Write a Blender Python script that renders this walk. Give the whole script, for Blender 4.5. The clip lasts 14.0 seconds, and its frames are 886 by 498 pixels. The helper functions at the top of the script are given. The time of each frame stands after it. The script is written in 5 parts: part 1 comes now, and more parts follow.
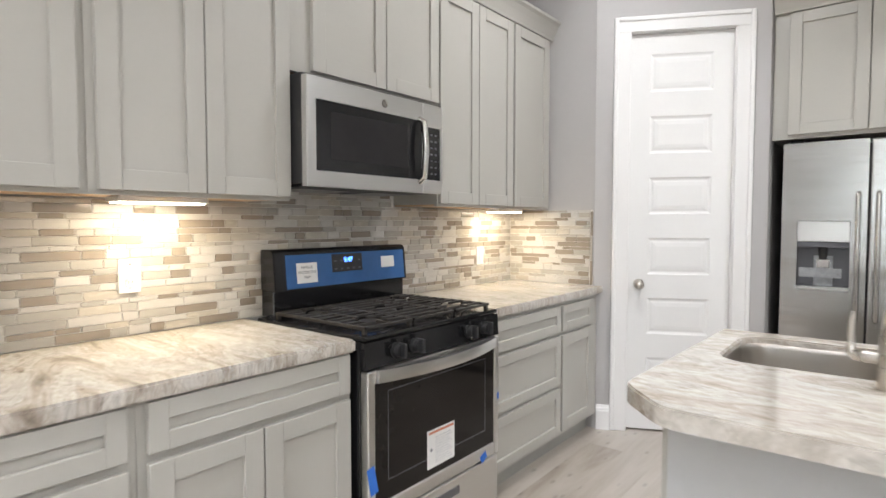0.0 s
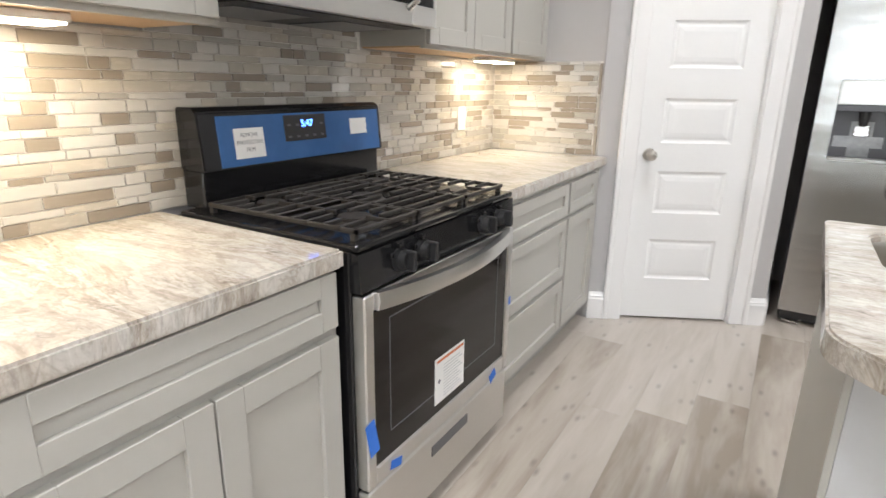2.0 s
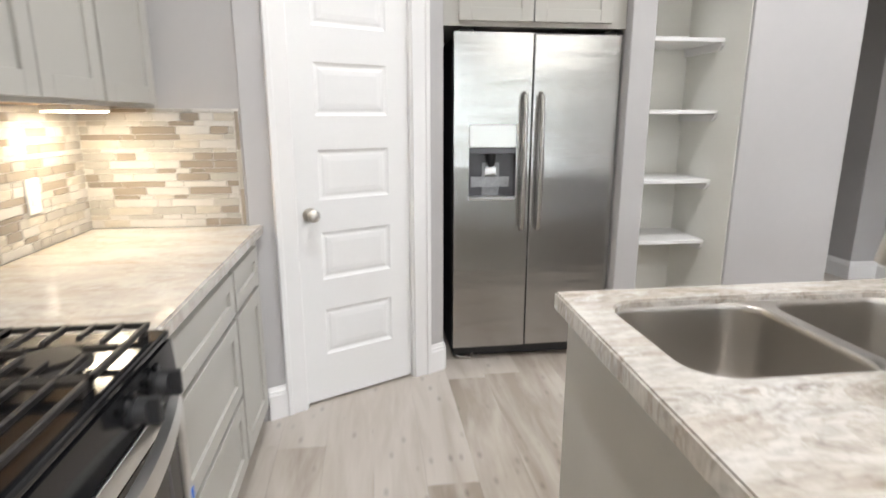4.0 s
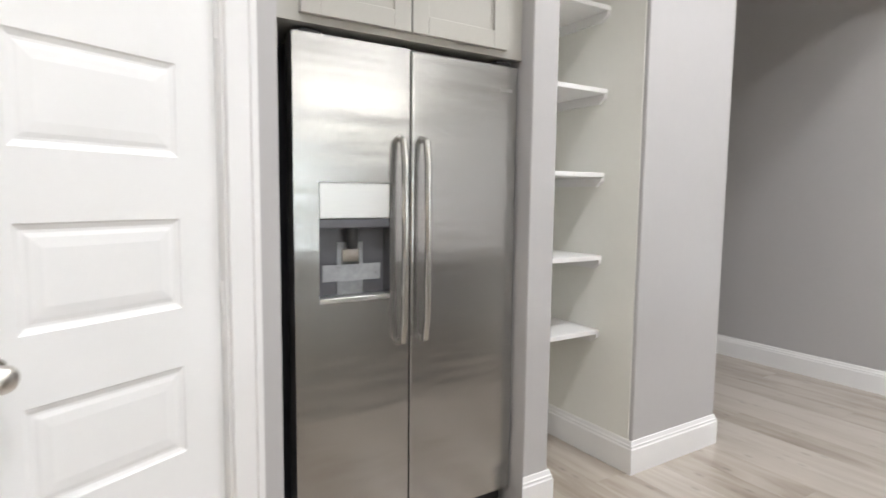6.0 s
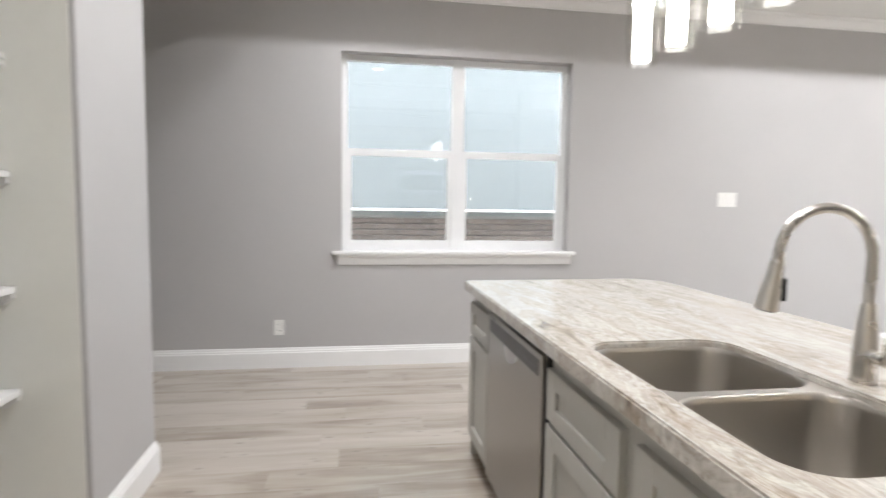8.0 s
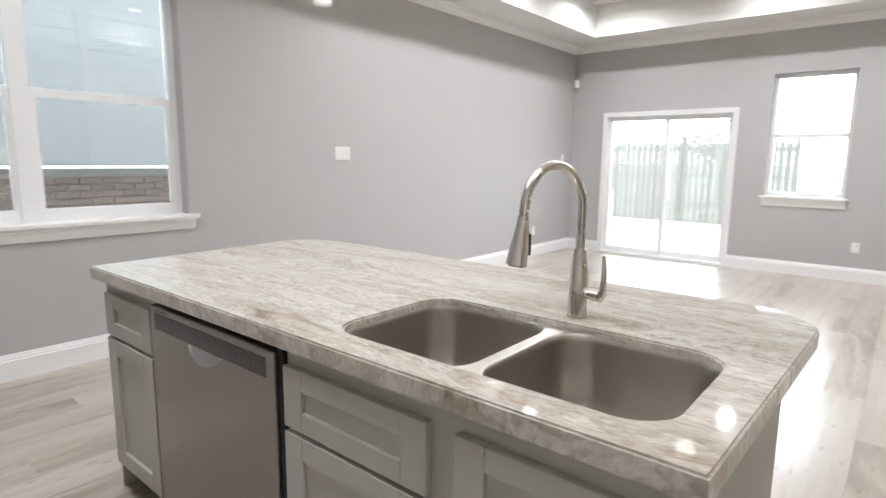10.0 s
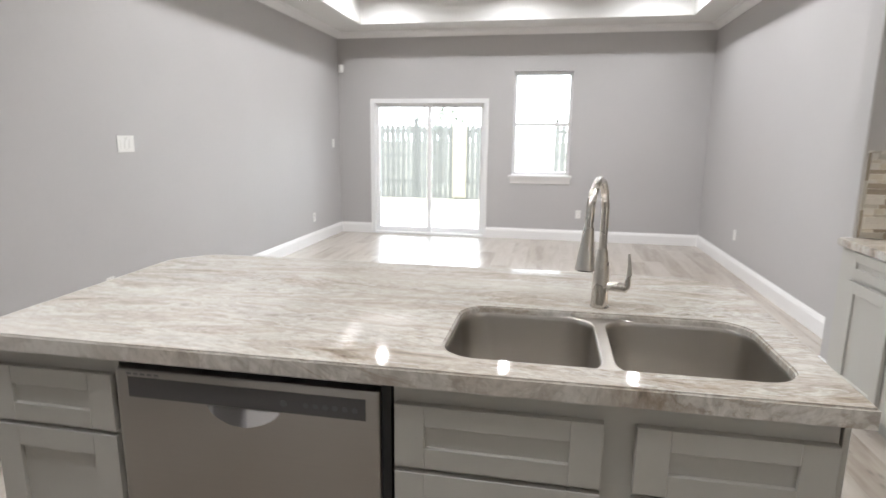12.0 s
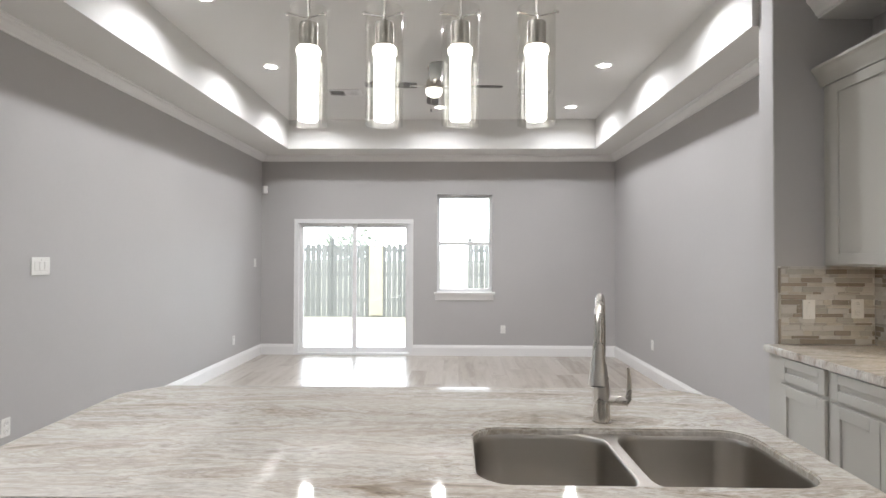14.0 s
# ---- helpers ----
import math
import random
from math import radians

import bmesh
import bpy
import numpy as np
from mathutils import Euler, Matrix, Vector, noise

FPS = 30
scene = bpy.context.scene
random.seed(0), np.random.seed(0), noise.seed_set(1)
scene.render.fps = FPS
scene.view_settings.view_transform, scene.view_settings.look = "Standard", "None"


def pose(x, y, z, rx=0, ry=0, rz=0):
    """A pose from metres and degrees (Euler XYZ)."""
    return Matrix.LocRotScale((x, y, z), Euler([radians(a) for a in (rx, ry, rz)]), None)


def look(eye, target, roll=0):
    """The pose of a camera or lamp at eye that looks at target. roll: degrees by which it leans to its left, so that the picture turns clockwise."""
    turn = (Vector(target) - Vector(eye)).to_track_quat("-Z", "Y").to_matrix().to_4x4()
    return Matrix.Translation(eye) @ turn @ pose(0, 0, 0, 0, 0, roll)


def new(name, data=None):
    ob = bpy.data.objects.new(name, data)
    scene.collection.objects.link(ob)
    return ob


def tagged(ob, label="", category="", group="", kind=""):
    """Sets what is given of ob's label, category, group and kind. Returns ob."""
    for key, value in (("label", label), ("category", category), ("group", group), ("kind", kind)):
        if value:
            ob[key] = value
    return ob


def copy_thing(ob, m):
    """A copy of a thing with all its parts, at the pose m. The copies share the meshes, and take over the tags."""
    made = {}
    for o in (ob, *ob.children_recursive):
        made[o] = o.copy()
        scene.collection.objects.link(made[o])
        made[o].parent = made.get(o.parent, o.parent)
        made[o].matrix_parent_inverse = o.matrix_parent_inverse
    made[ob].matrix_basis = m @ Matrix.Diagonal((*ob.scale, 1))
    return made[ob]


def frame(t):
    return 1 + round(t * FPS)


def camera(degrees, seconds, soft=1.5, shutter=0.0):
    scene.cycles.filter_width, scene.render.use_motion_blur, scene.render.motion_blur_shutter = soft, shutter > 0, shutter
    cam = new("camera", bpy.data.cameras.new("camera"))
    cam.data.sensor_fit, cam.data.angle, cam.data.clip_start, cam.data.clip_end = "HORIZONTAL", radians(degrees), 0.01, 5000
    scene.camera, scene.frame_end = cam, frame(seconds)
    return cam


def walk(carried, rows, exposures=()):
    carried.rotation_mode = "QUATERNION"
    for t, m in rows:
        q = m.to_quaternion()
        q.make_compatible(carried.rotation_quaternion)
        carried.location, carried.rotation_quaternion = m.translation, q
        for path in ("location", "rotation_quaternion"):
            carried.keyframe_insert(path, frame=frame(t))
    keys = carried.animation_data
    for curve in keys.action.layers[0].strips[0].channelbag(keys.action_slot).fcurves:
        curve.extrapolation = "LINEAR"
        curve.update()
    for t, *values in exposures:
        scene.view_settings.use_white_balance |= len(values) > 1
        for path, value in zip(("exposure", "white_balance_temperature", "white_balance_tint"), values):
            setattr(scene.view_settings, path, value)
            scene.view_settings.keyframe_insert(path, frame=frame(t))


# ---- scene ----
cam = camera(76.6, 14.0, shutter=0.5)
PATH = [
    (0, (0.427, 0.05, 1.312), (-0.824, 1.608, 1.218), 0.0),
    (0.5, (0.16, 0.27, 1.306), (-1.047, 1.862, 1.212), 0.2),
    (1, (0.049, 0.424, 1.293), (-1.138, 2.015, 1.056), 0.2),
    (1.5, (-0.075, 0.472, 1.262), (-1.198, 2.06, 0.796), 0.3),
    (2, (-0.18, 0.433, 1.272), (-1.176, 2.072, 0.706), 0.9),
    (2.5, (-0.247, 0.458, 1.272), (-1.01, 2.218, 0.707), 0.5),
    (3, (-0.34, 0.545, 1.328), (-0.678, 2.433, 0.762), 0.4),
    (3.5, (-0.443, 0.736, 1.349), (-0.424, 2.66, 0.801), 0.2),
    (4, (-0.53, 0.99, 1.359), (-0.281, 2.921, 0.901), -0.0),
    (4.2, (-0.546, 1.094, 1.377), (-0.223, 3.022, 0.955), 0.1),
    (6.3, (-0.640, 2.335, 1.271), (0.585, 3.900, 1.122), 0.3),
    (6.5, (-0.615, 2.405, 1.272), (0.742, 3.866, 1.120), 0.25),
    (7, (-0.554, 2.599, 1.325), (1.216, 3.511, 1.138), 0.9),
    (7.5, (-0.641, 2.804, 1.295), (1.34, 3.019, 1.125), 1.1),
    (8, (-0.674, 2.911, 1.318), (1.294, 2.599, 1.149), 0.9),
    (8.5, (-0.644, 2.984, 1.331), (1.221, 2.279, 1.174), 1.4),
    (9, (-0.535, 3.012, 1.333), (1.156, 1.957, 1.169), 1.2),
    (9.2, (-0.484, 3.006, 1.327), (1.121, 1.826, 1.136), 1.1),
    (11.3, (0.296, 3.381, 1.364), (1.001, 1.561, 0.926), 0.7),
    (11.5, (0.377, 3.406, 1.385), (0.984, 1.552, 0.943), 0.8),
    (12, (0.6, 3.51, 1.427), (0.966, 1.581, 1.044), 0.6),
    (12.5, (0.74, 3.608, 1.463), (0.929, 1.631, 1.221), 0.5),
    (13, (0.805, 3.639, 1.478), (0.924, 1.645, 1.376), 0.4),
    (13.5, (0.852, 3.625, 1.48), (0.948, 1.628, 1.469), 0.3),
    (14, (0.901, 3.55, 1.434), (0.944, 1.551, 1.467), 0.2),
]
walk(cam, [(t, look(eye, target, roll)) for t, eye, target, roll in PATH],
     [(0.0, 1.38), (2.0, 1.48), (3.0, 1.58), (3.5, 1.58), (4.2, 1.47), (6.5, 1.60), (7.0, 1.74), (7.5, 1.66), (8.0, 1.46), (8.5, 1.40), (9.0, 1.28), (11.5, 1.12), (13.0, 0.94), (14.0, 0.82)])
SPOT_W, UNDER_W = 10.0, 1.15

# ---- light ----
world = bpy.data.worlds.new("sky")
scene.world = world
world.use_nodes = True
wn = world.node_tree
sky = wn.nodes.new("ShaderNodeTexSky")
sky.sky_type = 'NISHITA'
sky.sun_disc = False
sky.sun_elevation = radians(59)
sky.sun_rotation = radians(-2)
sky.dust_density = 1.0
haze = wn.nodes.new("ShaderNodeMix")
haze.data_type = 'RGBA'
haze.inputs[0].default_value = 0.55
haze.inputs[7].default_value = (52.0, 53.5, 56.0, 1)
wn.links.new(sky.outputs[0], haze.inputs[6])
wn.links.new(haze.outputs[2], wn.nodes["Background"].inputs[0])
wn.nodes["Background"].inputs[1].default_value = 0.15
sun = new("sun", bpy.data.lights.new("sun", 'SUN'))
sun.data.energy, sun.data.angle, sun.data.color = 3.0, radians(10), (1.0, 0.97, 0.93)
sun.matrix_world = look((0, 0, 0), (0.02, -0.50, -0.85))

# ---- materials ----
def nodes_of(name):
    m = bpy.data.materials.new(name)
    m.use_nodes = True
    nt = m.node_tree
    return m, nt, nt.nodes["Principled BSDF"]


def surface(name, col, rough=0.5, metal=0.0, var=0.06, scale=3.0, fine=60.0, bump=0.0, bscale=150.0,
            stretch=(1, 1, 1), island=False, rough_var=0.08, rand=0.0, coat=0.0):
    """A procedural surface with broad and fine variation, wear in its gloss and a fine relief."""
    m, nt, bs = nodes_of(name)
    N, L = nt.nodes.new, nt.links.new
    tc, mp = N("ShaderNodeTexCoord"), N("ShaderNodeMapping")
    L(tc.outputs["Object"], mp.inputs["Vector"])
    mp.inputs["Scale"].default_value = stretch
    src = mp.outputs[0]
    seed = None
    if rand or island:
        seed = N("ShaderNodeNewGeometry").outputs["Random Per Island"] if island else N("ShaderNodeObjectInfo").outputs["Random"]
        off, ad = N("ShaderNodeMath"), N("ShaderNodeVectorMath")
        off.operation, off.inputs[1].default_value = 'MULTIPLY', 53.0
        L(seed, off.inputs[0])
        L(src, ad.inputs[0])
        L(off.outputs[0], ad.inputs[1])
        src = ad.outputs[0]
    n1, n2 = N("ShaderNodeTexNoise"), N("ShaderNodeTexNoise")
    n1.inputs["Scale"].default_value, n2.inputs["Scale"].default_value = scale, fine
    n1.inputs["Detail"].default_value, n2.inputs["Detail"].default_value = 4, 3
    L(src, n1.inputs["Vector"])
    L(src, n2.inputs["Vector"])
    mx = N("ShaderNodeMath")
    mx.operation = 'MULTIPLY_ADD'
    mx.inputs[1].default_value = 0.4
    L(n2.outputs[0], mx.inputs[0])
    L(n1.outputs[0], mx.inputs[2])
    fac = mx.outputs[0]
    if seed is not None and rand:
        sd = N("ShaderNodeMath")
        sd.operation, sd.inputs[1].default_value = 'MULTIPLY_ADD', rand
        L(seed, sd.inputs[0])
        L(fac, sd.inputs[2])
        fac = sd.outputs[0]
    rm = N("ShaderNodeMapRange")
    rm.inputs["From Min"].default_value, rm.inputs["From Max"].default_value = 0.4, 1.0 + rand
    L(fac, rm.inputs["Value"])
    mix = N("ShaderNodeMix")
    mix.data_type = 'RGBA'
    mix.inputs[6].default_value = (*[c * (1 - var) for c in col], 1)
    mix.inputs[7].default_value = (*[min(1, c * (1 + var)) for c in col], 1)
    L(rm.outputs[0], mix.inputs[0])
    L(mix.outputs[2], bs.inputs["Base Color"])
    rr = N("ShaderNodeMapRange")
    rr.inputs["To Min"].default_value, rr.inputs["To Max"].default_value = max(0.02, rough - rough_var), min(1, rough + rough_var)
    L(n1.outputs[0], rr.inputs["Value"])
    L(rr.outputs[0], bs.inputs["Roughness"])
    bs.inputs["Metallic"].default_value = metal
    bs.inputs["Coat Weight"].default_value = coat
    if bump:
        n3, b = N("ShaderNodeTexNoise"), N("ShaderNodeBump")
        n3.inputs["Scale"].default_value = bscale
        n3.inputs["Detail"].default_value = 3
        L(src, n3.inputs["Vector"])
        L(n3.outputs[0], b.inputs["Height"])
        b.inputs["Strength"].default_value, b.inputs["Distance"].default_value = bump, 0.002
        L(b.outputs[0], bs.inputs["Normal"])
    return m


def glow(name, col, strength):
    m, nt, bs = nodes_of(name)
    bs.inputs["Base Color"].default_value = (*col, 1)
    bs.inputs["Emission Color"].default_value = (*col, 1)
    bs.inputs["Emission Strength"].default_value = strength
    return m


def pane_glass(name, tint=(0.96, 0.99, 1.0), gloss=1.0):
    m, nt, bs = nodes_of(name)
    N, L = nt.nodes.new, nt.links.new
    tr, gl, fr, mx, mu = N("ShaderNodeBsdfTransparent"), N("ShaderNodeBsdfGlossy"), N("ShaderNodeFresnel"), N("ShaderNodeMixShader"), N("ShaderNodeMath")
    tr.inputs[0].default_value = (*tint, 1)
    gl.inputs["Roughness"].default_value = 0.02
    mu.operation, mu.inputs[1].default_value = 'MULTIPLY', gloss
    L(fr.outputs[0], mu.inputs[0])
    L(mu.outputs[0], mx.inputs[0])
    L(tr.outputs[0], mx.inputs[1])
    L(gl.outputs[0], mx.inputs[2])
    L(mx.outputs[0], nt.nodes["Material Output"].inputs["Surface"])
    return m


def granite_slab():
    """Cream and grey quartzite with veins that run along x, distorted, and dark flecks."""
    m, nt, bs = nodes_of("quartzite")
    N, L = nt.nodes.new, nt.links.new
    tc, mp = N("ShaderNodeTexCoord"), N("ShaderNodeMapping")
    L(tc.outputs["Object"], mp.inputs["Vector"])
    mp.inputs["Scale"].default_value = (1.1, 4.6, 1.7)
    mp.inputs["Rotation"].default_value = (0, 0, radians(4))
    big, mid, fine, spots = (N("ShaderNodeTexNoise") for _ in range(4))
    for n, s, d, dist in ((big, 0.7, 4, 1.2), (mid, 1.45, 8, 2.0), (fine, 9.0, 8, 1.0), (spots, 3.6, 8, 1.6)):
        n.inputs["Scale"].default_value, n.inputs["Detail"].default_value, n.inputs["Distortion"].default_value = s, d, dist
        n.inputs["Roughness"].default_value = 0.66
        L(mp.outputs[0], n.inputs["Vector"])
    mp2 = N("ShaderNodeMapping")
    mp2.inputs["Scale"].default_value = (3.0, 6.5, 2.0)
    mp2.inputs["Rotation"].default_value = (0, 0, radians(-6))
    L(tc.outputs["Object"], mp2.inputs["Vector"])
    for n in (fine, spots):
        L(mp2.outputs[0], n.inputs["Vector"])
    r1, r2, r3 = (N("ShaderNodeValToRGB") for _ in range(3))
    L(mid.outputs[0], r1.inputs[0])
    e = r1.color_ramp.elements
    e[0].position, e[0].color = 0.29, (0.19, 0.145, 0.105, 1)
    e[1].position, e[1].color = 0.72, (0.61, 0.59, 0.555, 1)
    for at, col in ((0.37, (0.37, 0.31, 0.25)), (0.43, (0.55, 0.50, 0.44)), (0.475, (0.41, 0.36, 0.305)), (0.51, (0.60, 0.565, 0.515)), (0.55, (0.59, 0.56, 0.515)), (0.585, (0.45, 0.415, 0.37)), (0.63, (0.59, 0.565, 0.53))):
        x = e.new(at)
        x.color = (*col, 1)
    L(fine.outputs[0], r2.inputs[0])
    e = r2.color_ramp.elements
    e[0].position, e[0].color = 0.36, (0.64, 0.615, 0.585, 1)
    e[1].position, e[1].color = 0.60, (1.0, 1.0, 1.0, 1)
    L(spots.outputs[0], r3.inputs[0])
    e = r3.color_ramp.elements
    e[0].position, e[0].color = 0.30, (0.34, 0.29, 0.25, 1)
    e[1].position, e[1].color = 0.41, (1, 1, 1, 1)
    a, b, c = (N("ShaderNodeMix") for _ in range(3))
    for k, f in ((a, 0.85), (b, 0.75)):
        k.data_type, k.blend_type = 'RGBA', 'MULTIPLY'
        k.inputs[0].default_value = f
    L(r1.outputs[0], a.inputs[6])
    L(r2.outputs[0], a.inputs[7])
    L(a.outputs[2], b.inputs[6])
    L(r3.outputs[0], b.inputs[7])
    c.data_type = 'RGBA'
    mr = N("ShaderNodeMapRange")
    mr.inputs["From Min"].default_value, mr.inputs["From Max"].default_value = 0.38, 0.68
    mr.inputs["To Max"].default_value = 0.62
    L(big.outputs[0], mr.inputs["Value"])
    L(mr.outputs[0], c.inputs[0])
    L(b.outputs[2], c.inputs[6])
    c.inputs[7].default_value = (0.62, 0.59, 0.54, 1)
    L(c.outputs[2], bs.inputs["Base Color"])
    bs.inputs["Roughness"].default_value = 0.055
    return m


def plank_wood():
    """Grey-brown wood-look plank: long grain, soft knots, a tone of its own for each board."""
    m, nt, bs = nodes_of("plank_wood")
    N, L = nt.nodes.new, nt.links.new
    tc, mp, oi = N("ShaderNodeTexCoord"), N("ShaderNodeMapping"), N("ShaderNodeObjectInfo")
    off, ad = N("ShaderNodeMath"), N("ShaderNodeVectorMath")
    off.operation, off.inputs[1].default_value = 'MULTIPLY', 71.0
    L(oi.outputs["Random"], off.inputs[0])
    L(tc.outputs["Object"], ad.inputs[0]); L(off.outputs[0], ad.inputs[1])
    L(ad.outputs[0], mp.inputs["Vector"])
    mp.inputs["Scale"].default_value = (5.5, 0.75, 1.0)
    g1, g2, cl = (N("ShaderNodeTexNoise") for _ in range(3))
    for n, s, d, dist in ((g1, 1.3, 4, 1.1), (g2, 8.0, 5, 0.5), (cl, 0.8, 2, 0.2)):
        n.inputs["Scale"].default_value, n.inputs["Detail"].default_value, n.inputs["Distortion"].default_value = s, d, dist
        L(mp.outputs[0], n.inputs["Vector"])
    vo, mv = N("ShaderNodeTexVoronoi"), N("ShaderNodeMapping")
    mv.inputs["Scale"].default_value = (2.9, 1.2, 1.0)
    L(ad.outputs[0], mv.inputs["Vector"]); L(mv.outputs[0], vo.inputs["Vector"])
    kn = N("ShaderNodeMapRange")
    kn.inputs["From Min"].default_value, kn.inputs["From Max"].default_value = 0.02, 0.2
    kn.inputs["To Min"].default_value, kn.inputs["To Max"].default_value = 0.62, 1.0
    L(vo.outputs["Distance"], kn.inputs["Value"])
    r = N("ShaderNodeValToRGB")
    e = r.color_ramp.elements
    e[0].position, e[0].color = 0.28, (0.27, 0.222, 0.175, 1)
    e[1].position, e[1].color = 0.75, (0.475, 0.430, 0.380, 1)
    x = e.new(0.5); x.color = (0.395, 0.345, 0.292, 1)
    mm = N("ShaderNodeMath"); mm.operation, mm.inputs[1].default_value = 'MULTIPLY_ADD', 0.22
    L(g2.outputs[0], mm.inputs[0]); L(g1.outputs[0], mm.inputs[2])
    m2 = N("ShaderNodeMath"); m2.operation, m2.inputs[1].default_value = 'MULTIPLY_ADD', 0.34
    L(oi.outputs["Random"], m2.inputs[0]); L(mm.outputs[0], m2.inputs[2])
    m3 = N("ShaderNodeMath"); m3.operation, m3.inputs[1].default_value = 'SUBTRACT', 0.24
    L(m2.outputs[0], m3.inputs[0])
    L(m3.outputs[0], r.inputs[0])
    mk = N("ShaderNodeMix"); mk.data_type, mk.blend_type = 'RGBA', 'MULTIPLY'
    mk.inputs[0].default_value = 1.0
    L(r.outputs[0], mk.inputs[6]); L(kn.outputs[0], mk.inputs[7])
    L(mk.outputs[2], bs.inputs["Base Color"])
    rr = N("ShaderNodeMapRange")
    rr.inputs["To Min"].default_value, rr.inputs["To Max"].default_value = 0.25, 0.37
    L(g1.outputs[0], rr.inputs["Value"]); L(rr.outputs[0], bs.inputs["Roughness"])
    b = N("ShaderNodeBump")
    bs.inputs["Coat Weight"].default_value, bs.inputs["Coat Roughness"].default_value = 0.6, 0.20
    b.inputs["Strength"].default_value, b.inputs["Distance"].default_value = 0.12, 0.001
    L(g2.outputs[0], b.inputs["Height"]); L(b.outputs[0], bs.inputs["Normal"])
    return m


def shell_glass():
    """Clear blown glass: see-through, with gloss that grows towards its edges."""
    m, nt, bs = nodes_of("clear_pendant_glass")
    N, L = nt.nodes.new, nt.links.new
    tr, gl, lw, mx, mr = N("ShaderNodeBsdfTransparent"), N("ShaderNodeBsdfGlossy"), N("ShaderNodeLayerWeight"), N("ShaderNodeMixShader"), N("ShaderNodeMapRange")
    tr.inputs[0].default_value = (0.985, 0.985, 0.975, 1)
    gl.inputs["Roughness"].default_value = 0.03
    lw.inputs["Blend"].default_value = 0.25
    mr.inputs["From Min"].default_value, mr.inputs["From Max"].default_value = 0.0, 1.0
    mr.inputs["To Min"].default_value, mr.inputs["To Max"].default_value = 0.02, 0.30
    L(lw.outputs["Facing"], mr.inputs["Value"])
    L(mr.outputs[0], mx.inputs[0])
    L(tr.outputs[0], mx.inputs[1])
    L(gl.outputs[0], mx.inputs[2])
    L(mx.outputs[0], nt.nodes["Material Output"].inputs["Surface"])
    return m


WALL = surface("greige_wall_paint", (0.45, 0.437, 0.432), 0.6, var=0.03, scale=1.3, fine=30, bump=0.15, bscale=90)
NICHE = surface("cream_wall_paint", (0.79, 0.78, 0.73), 0.6, var=0.03, scale=1.3, fine=30, bump=0.12, bscale=90)
CEIL = surface("white_ceiling_paint", (0.72, 0.71, 0.69), 0.75, var=0.025, scale=1.0, fine=40, bump=0.2, bscale=120)
TRIM = surface("white_trim_paint", (0.80, 0.79, 0.78), 0.32, var=0.02, scale=2.0, fine=50, bump=0.03)
DOORW = surface("white_door_paint", (0.80, 0.795, 0.785), 0.35, var=0.02, scale=2.0, fine=60, bump=0.04, bscale=220)
CAB = surface("sage_grey_cabinet_paint", (0.435, 0.422, 0.385), 0.38, var=0.03, scale=2.5, fine=80, bump=0.04, bscale=200)
CABIN = surface("cabinet_underside_maple", (0.55, 0.36, 0.20), 0.5, var=0.12, scale=3, fine=20, stretch=(8, 1, 8))
# Cabinet grey with the recess shade put into its colour; floor slab shares it.
TOE = surface("shade_darkened_toe_kick", (0.35, 0.345, 0.32), 0.5, var=0.06)
STONE = granite_slab()
STEEL = surface("brushed_steel", (0.58, 0.565, 0.54), 0.20, 1.0, var=0.05, scale=2.0, fine=260, stretch=(1, 1, 0.02), bump=0.04, bscale=400, rough_var=0.05)
STEELH = surface("brushed_steel_across", (0.70, 0.695, 0.68), 0.32, 1.0, var=0.05, scale=2.0, fine=260, stretch=(0.03, 0.03, 1), bump=0.04, bscale=400, rough_var=0.05)
DWSTEEL = surface("dishwasher_steel", (0.37, 0.355, 0.335), 0.30, 1.0, var=0.04, scale=2.0, fine=260, stretch=(0.03, 0.03, 1), bump=0.03, bscale=400, rough_var=0.03)
DWSTRIP = surface("dishwasher_strip", (0.075, 0.072, 0.072), 0.35, var=0.08)
FRIDGE = surface("fridge_door_steel", (0.50, 0.495, 0.485), 0.24, 1.0, var=0.03, scale=2.0, fine=200, stretch=(0.35, 0.35, 2.0), bump=0.6, bscale=2.2, rough_var=0.03)
for nd in FRIDGE.node_tree.nodes:
    if nd.type == 'BUMP':
        nd.inputs["Distance"].default_value = 0.018
WRAP = surface("cloudy_plastic_wrap", (0.30, 0.31, 0.32), 0.3, var=0.15, scale=30, bump=0.5, bscale=60)
SINK = surface("satin_sink_steel", (0.50, 0.472, 0.435), 0.32, 1.0, var=0.03, scale=3.0, fine=200, rough_var=0.02)
NICKEL = surface("brushed_nickel", (0.58, 0.55, 0.51), 0.28, 1.0, var=0.04, scale=5, fine=150)
CHROME = surface("polished_chrome", (0.75, 0.74, 0.73), 0.1, 1.0, var=0.03)
BLACK = surface("black_enamel", (0.010, 0.010, 0.011), 0.14, var=0.2, scale=4, fine=90)
MATTBLK = surface("matt_black_plastic", (0.02, 0.02, 0.021), 0.45, var=0.15, scale=4, fine=120)
IRON = surface("cast_iron", (0.022, 0.019, 0.017), 0.5, var=0.25, scale=14, fine=150, bump=0.4, bscale=260)
OVENGLASS = surface("dark_oven_glass", (0.014, 0.012, 0.011), 0.06, var=0.2, scale=2, fine=20)
MWGLASS = surface("dark_microwave_glass", (0.022, 0.021, 0.022), 0.08, var=0.15, scale=2, fine=20)
FILM = surface("blue_protective_film", (0.035, 0.115, 0.30), 0.22, var=0.12, scale=9, fine=40, bump=0.15, bscale=30)
TAPE = surface("blue_painters_tape", (0.03, 0.16, 0.62), 0.6, var=0.1, scale=20, bump=0.2)
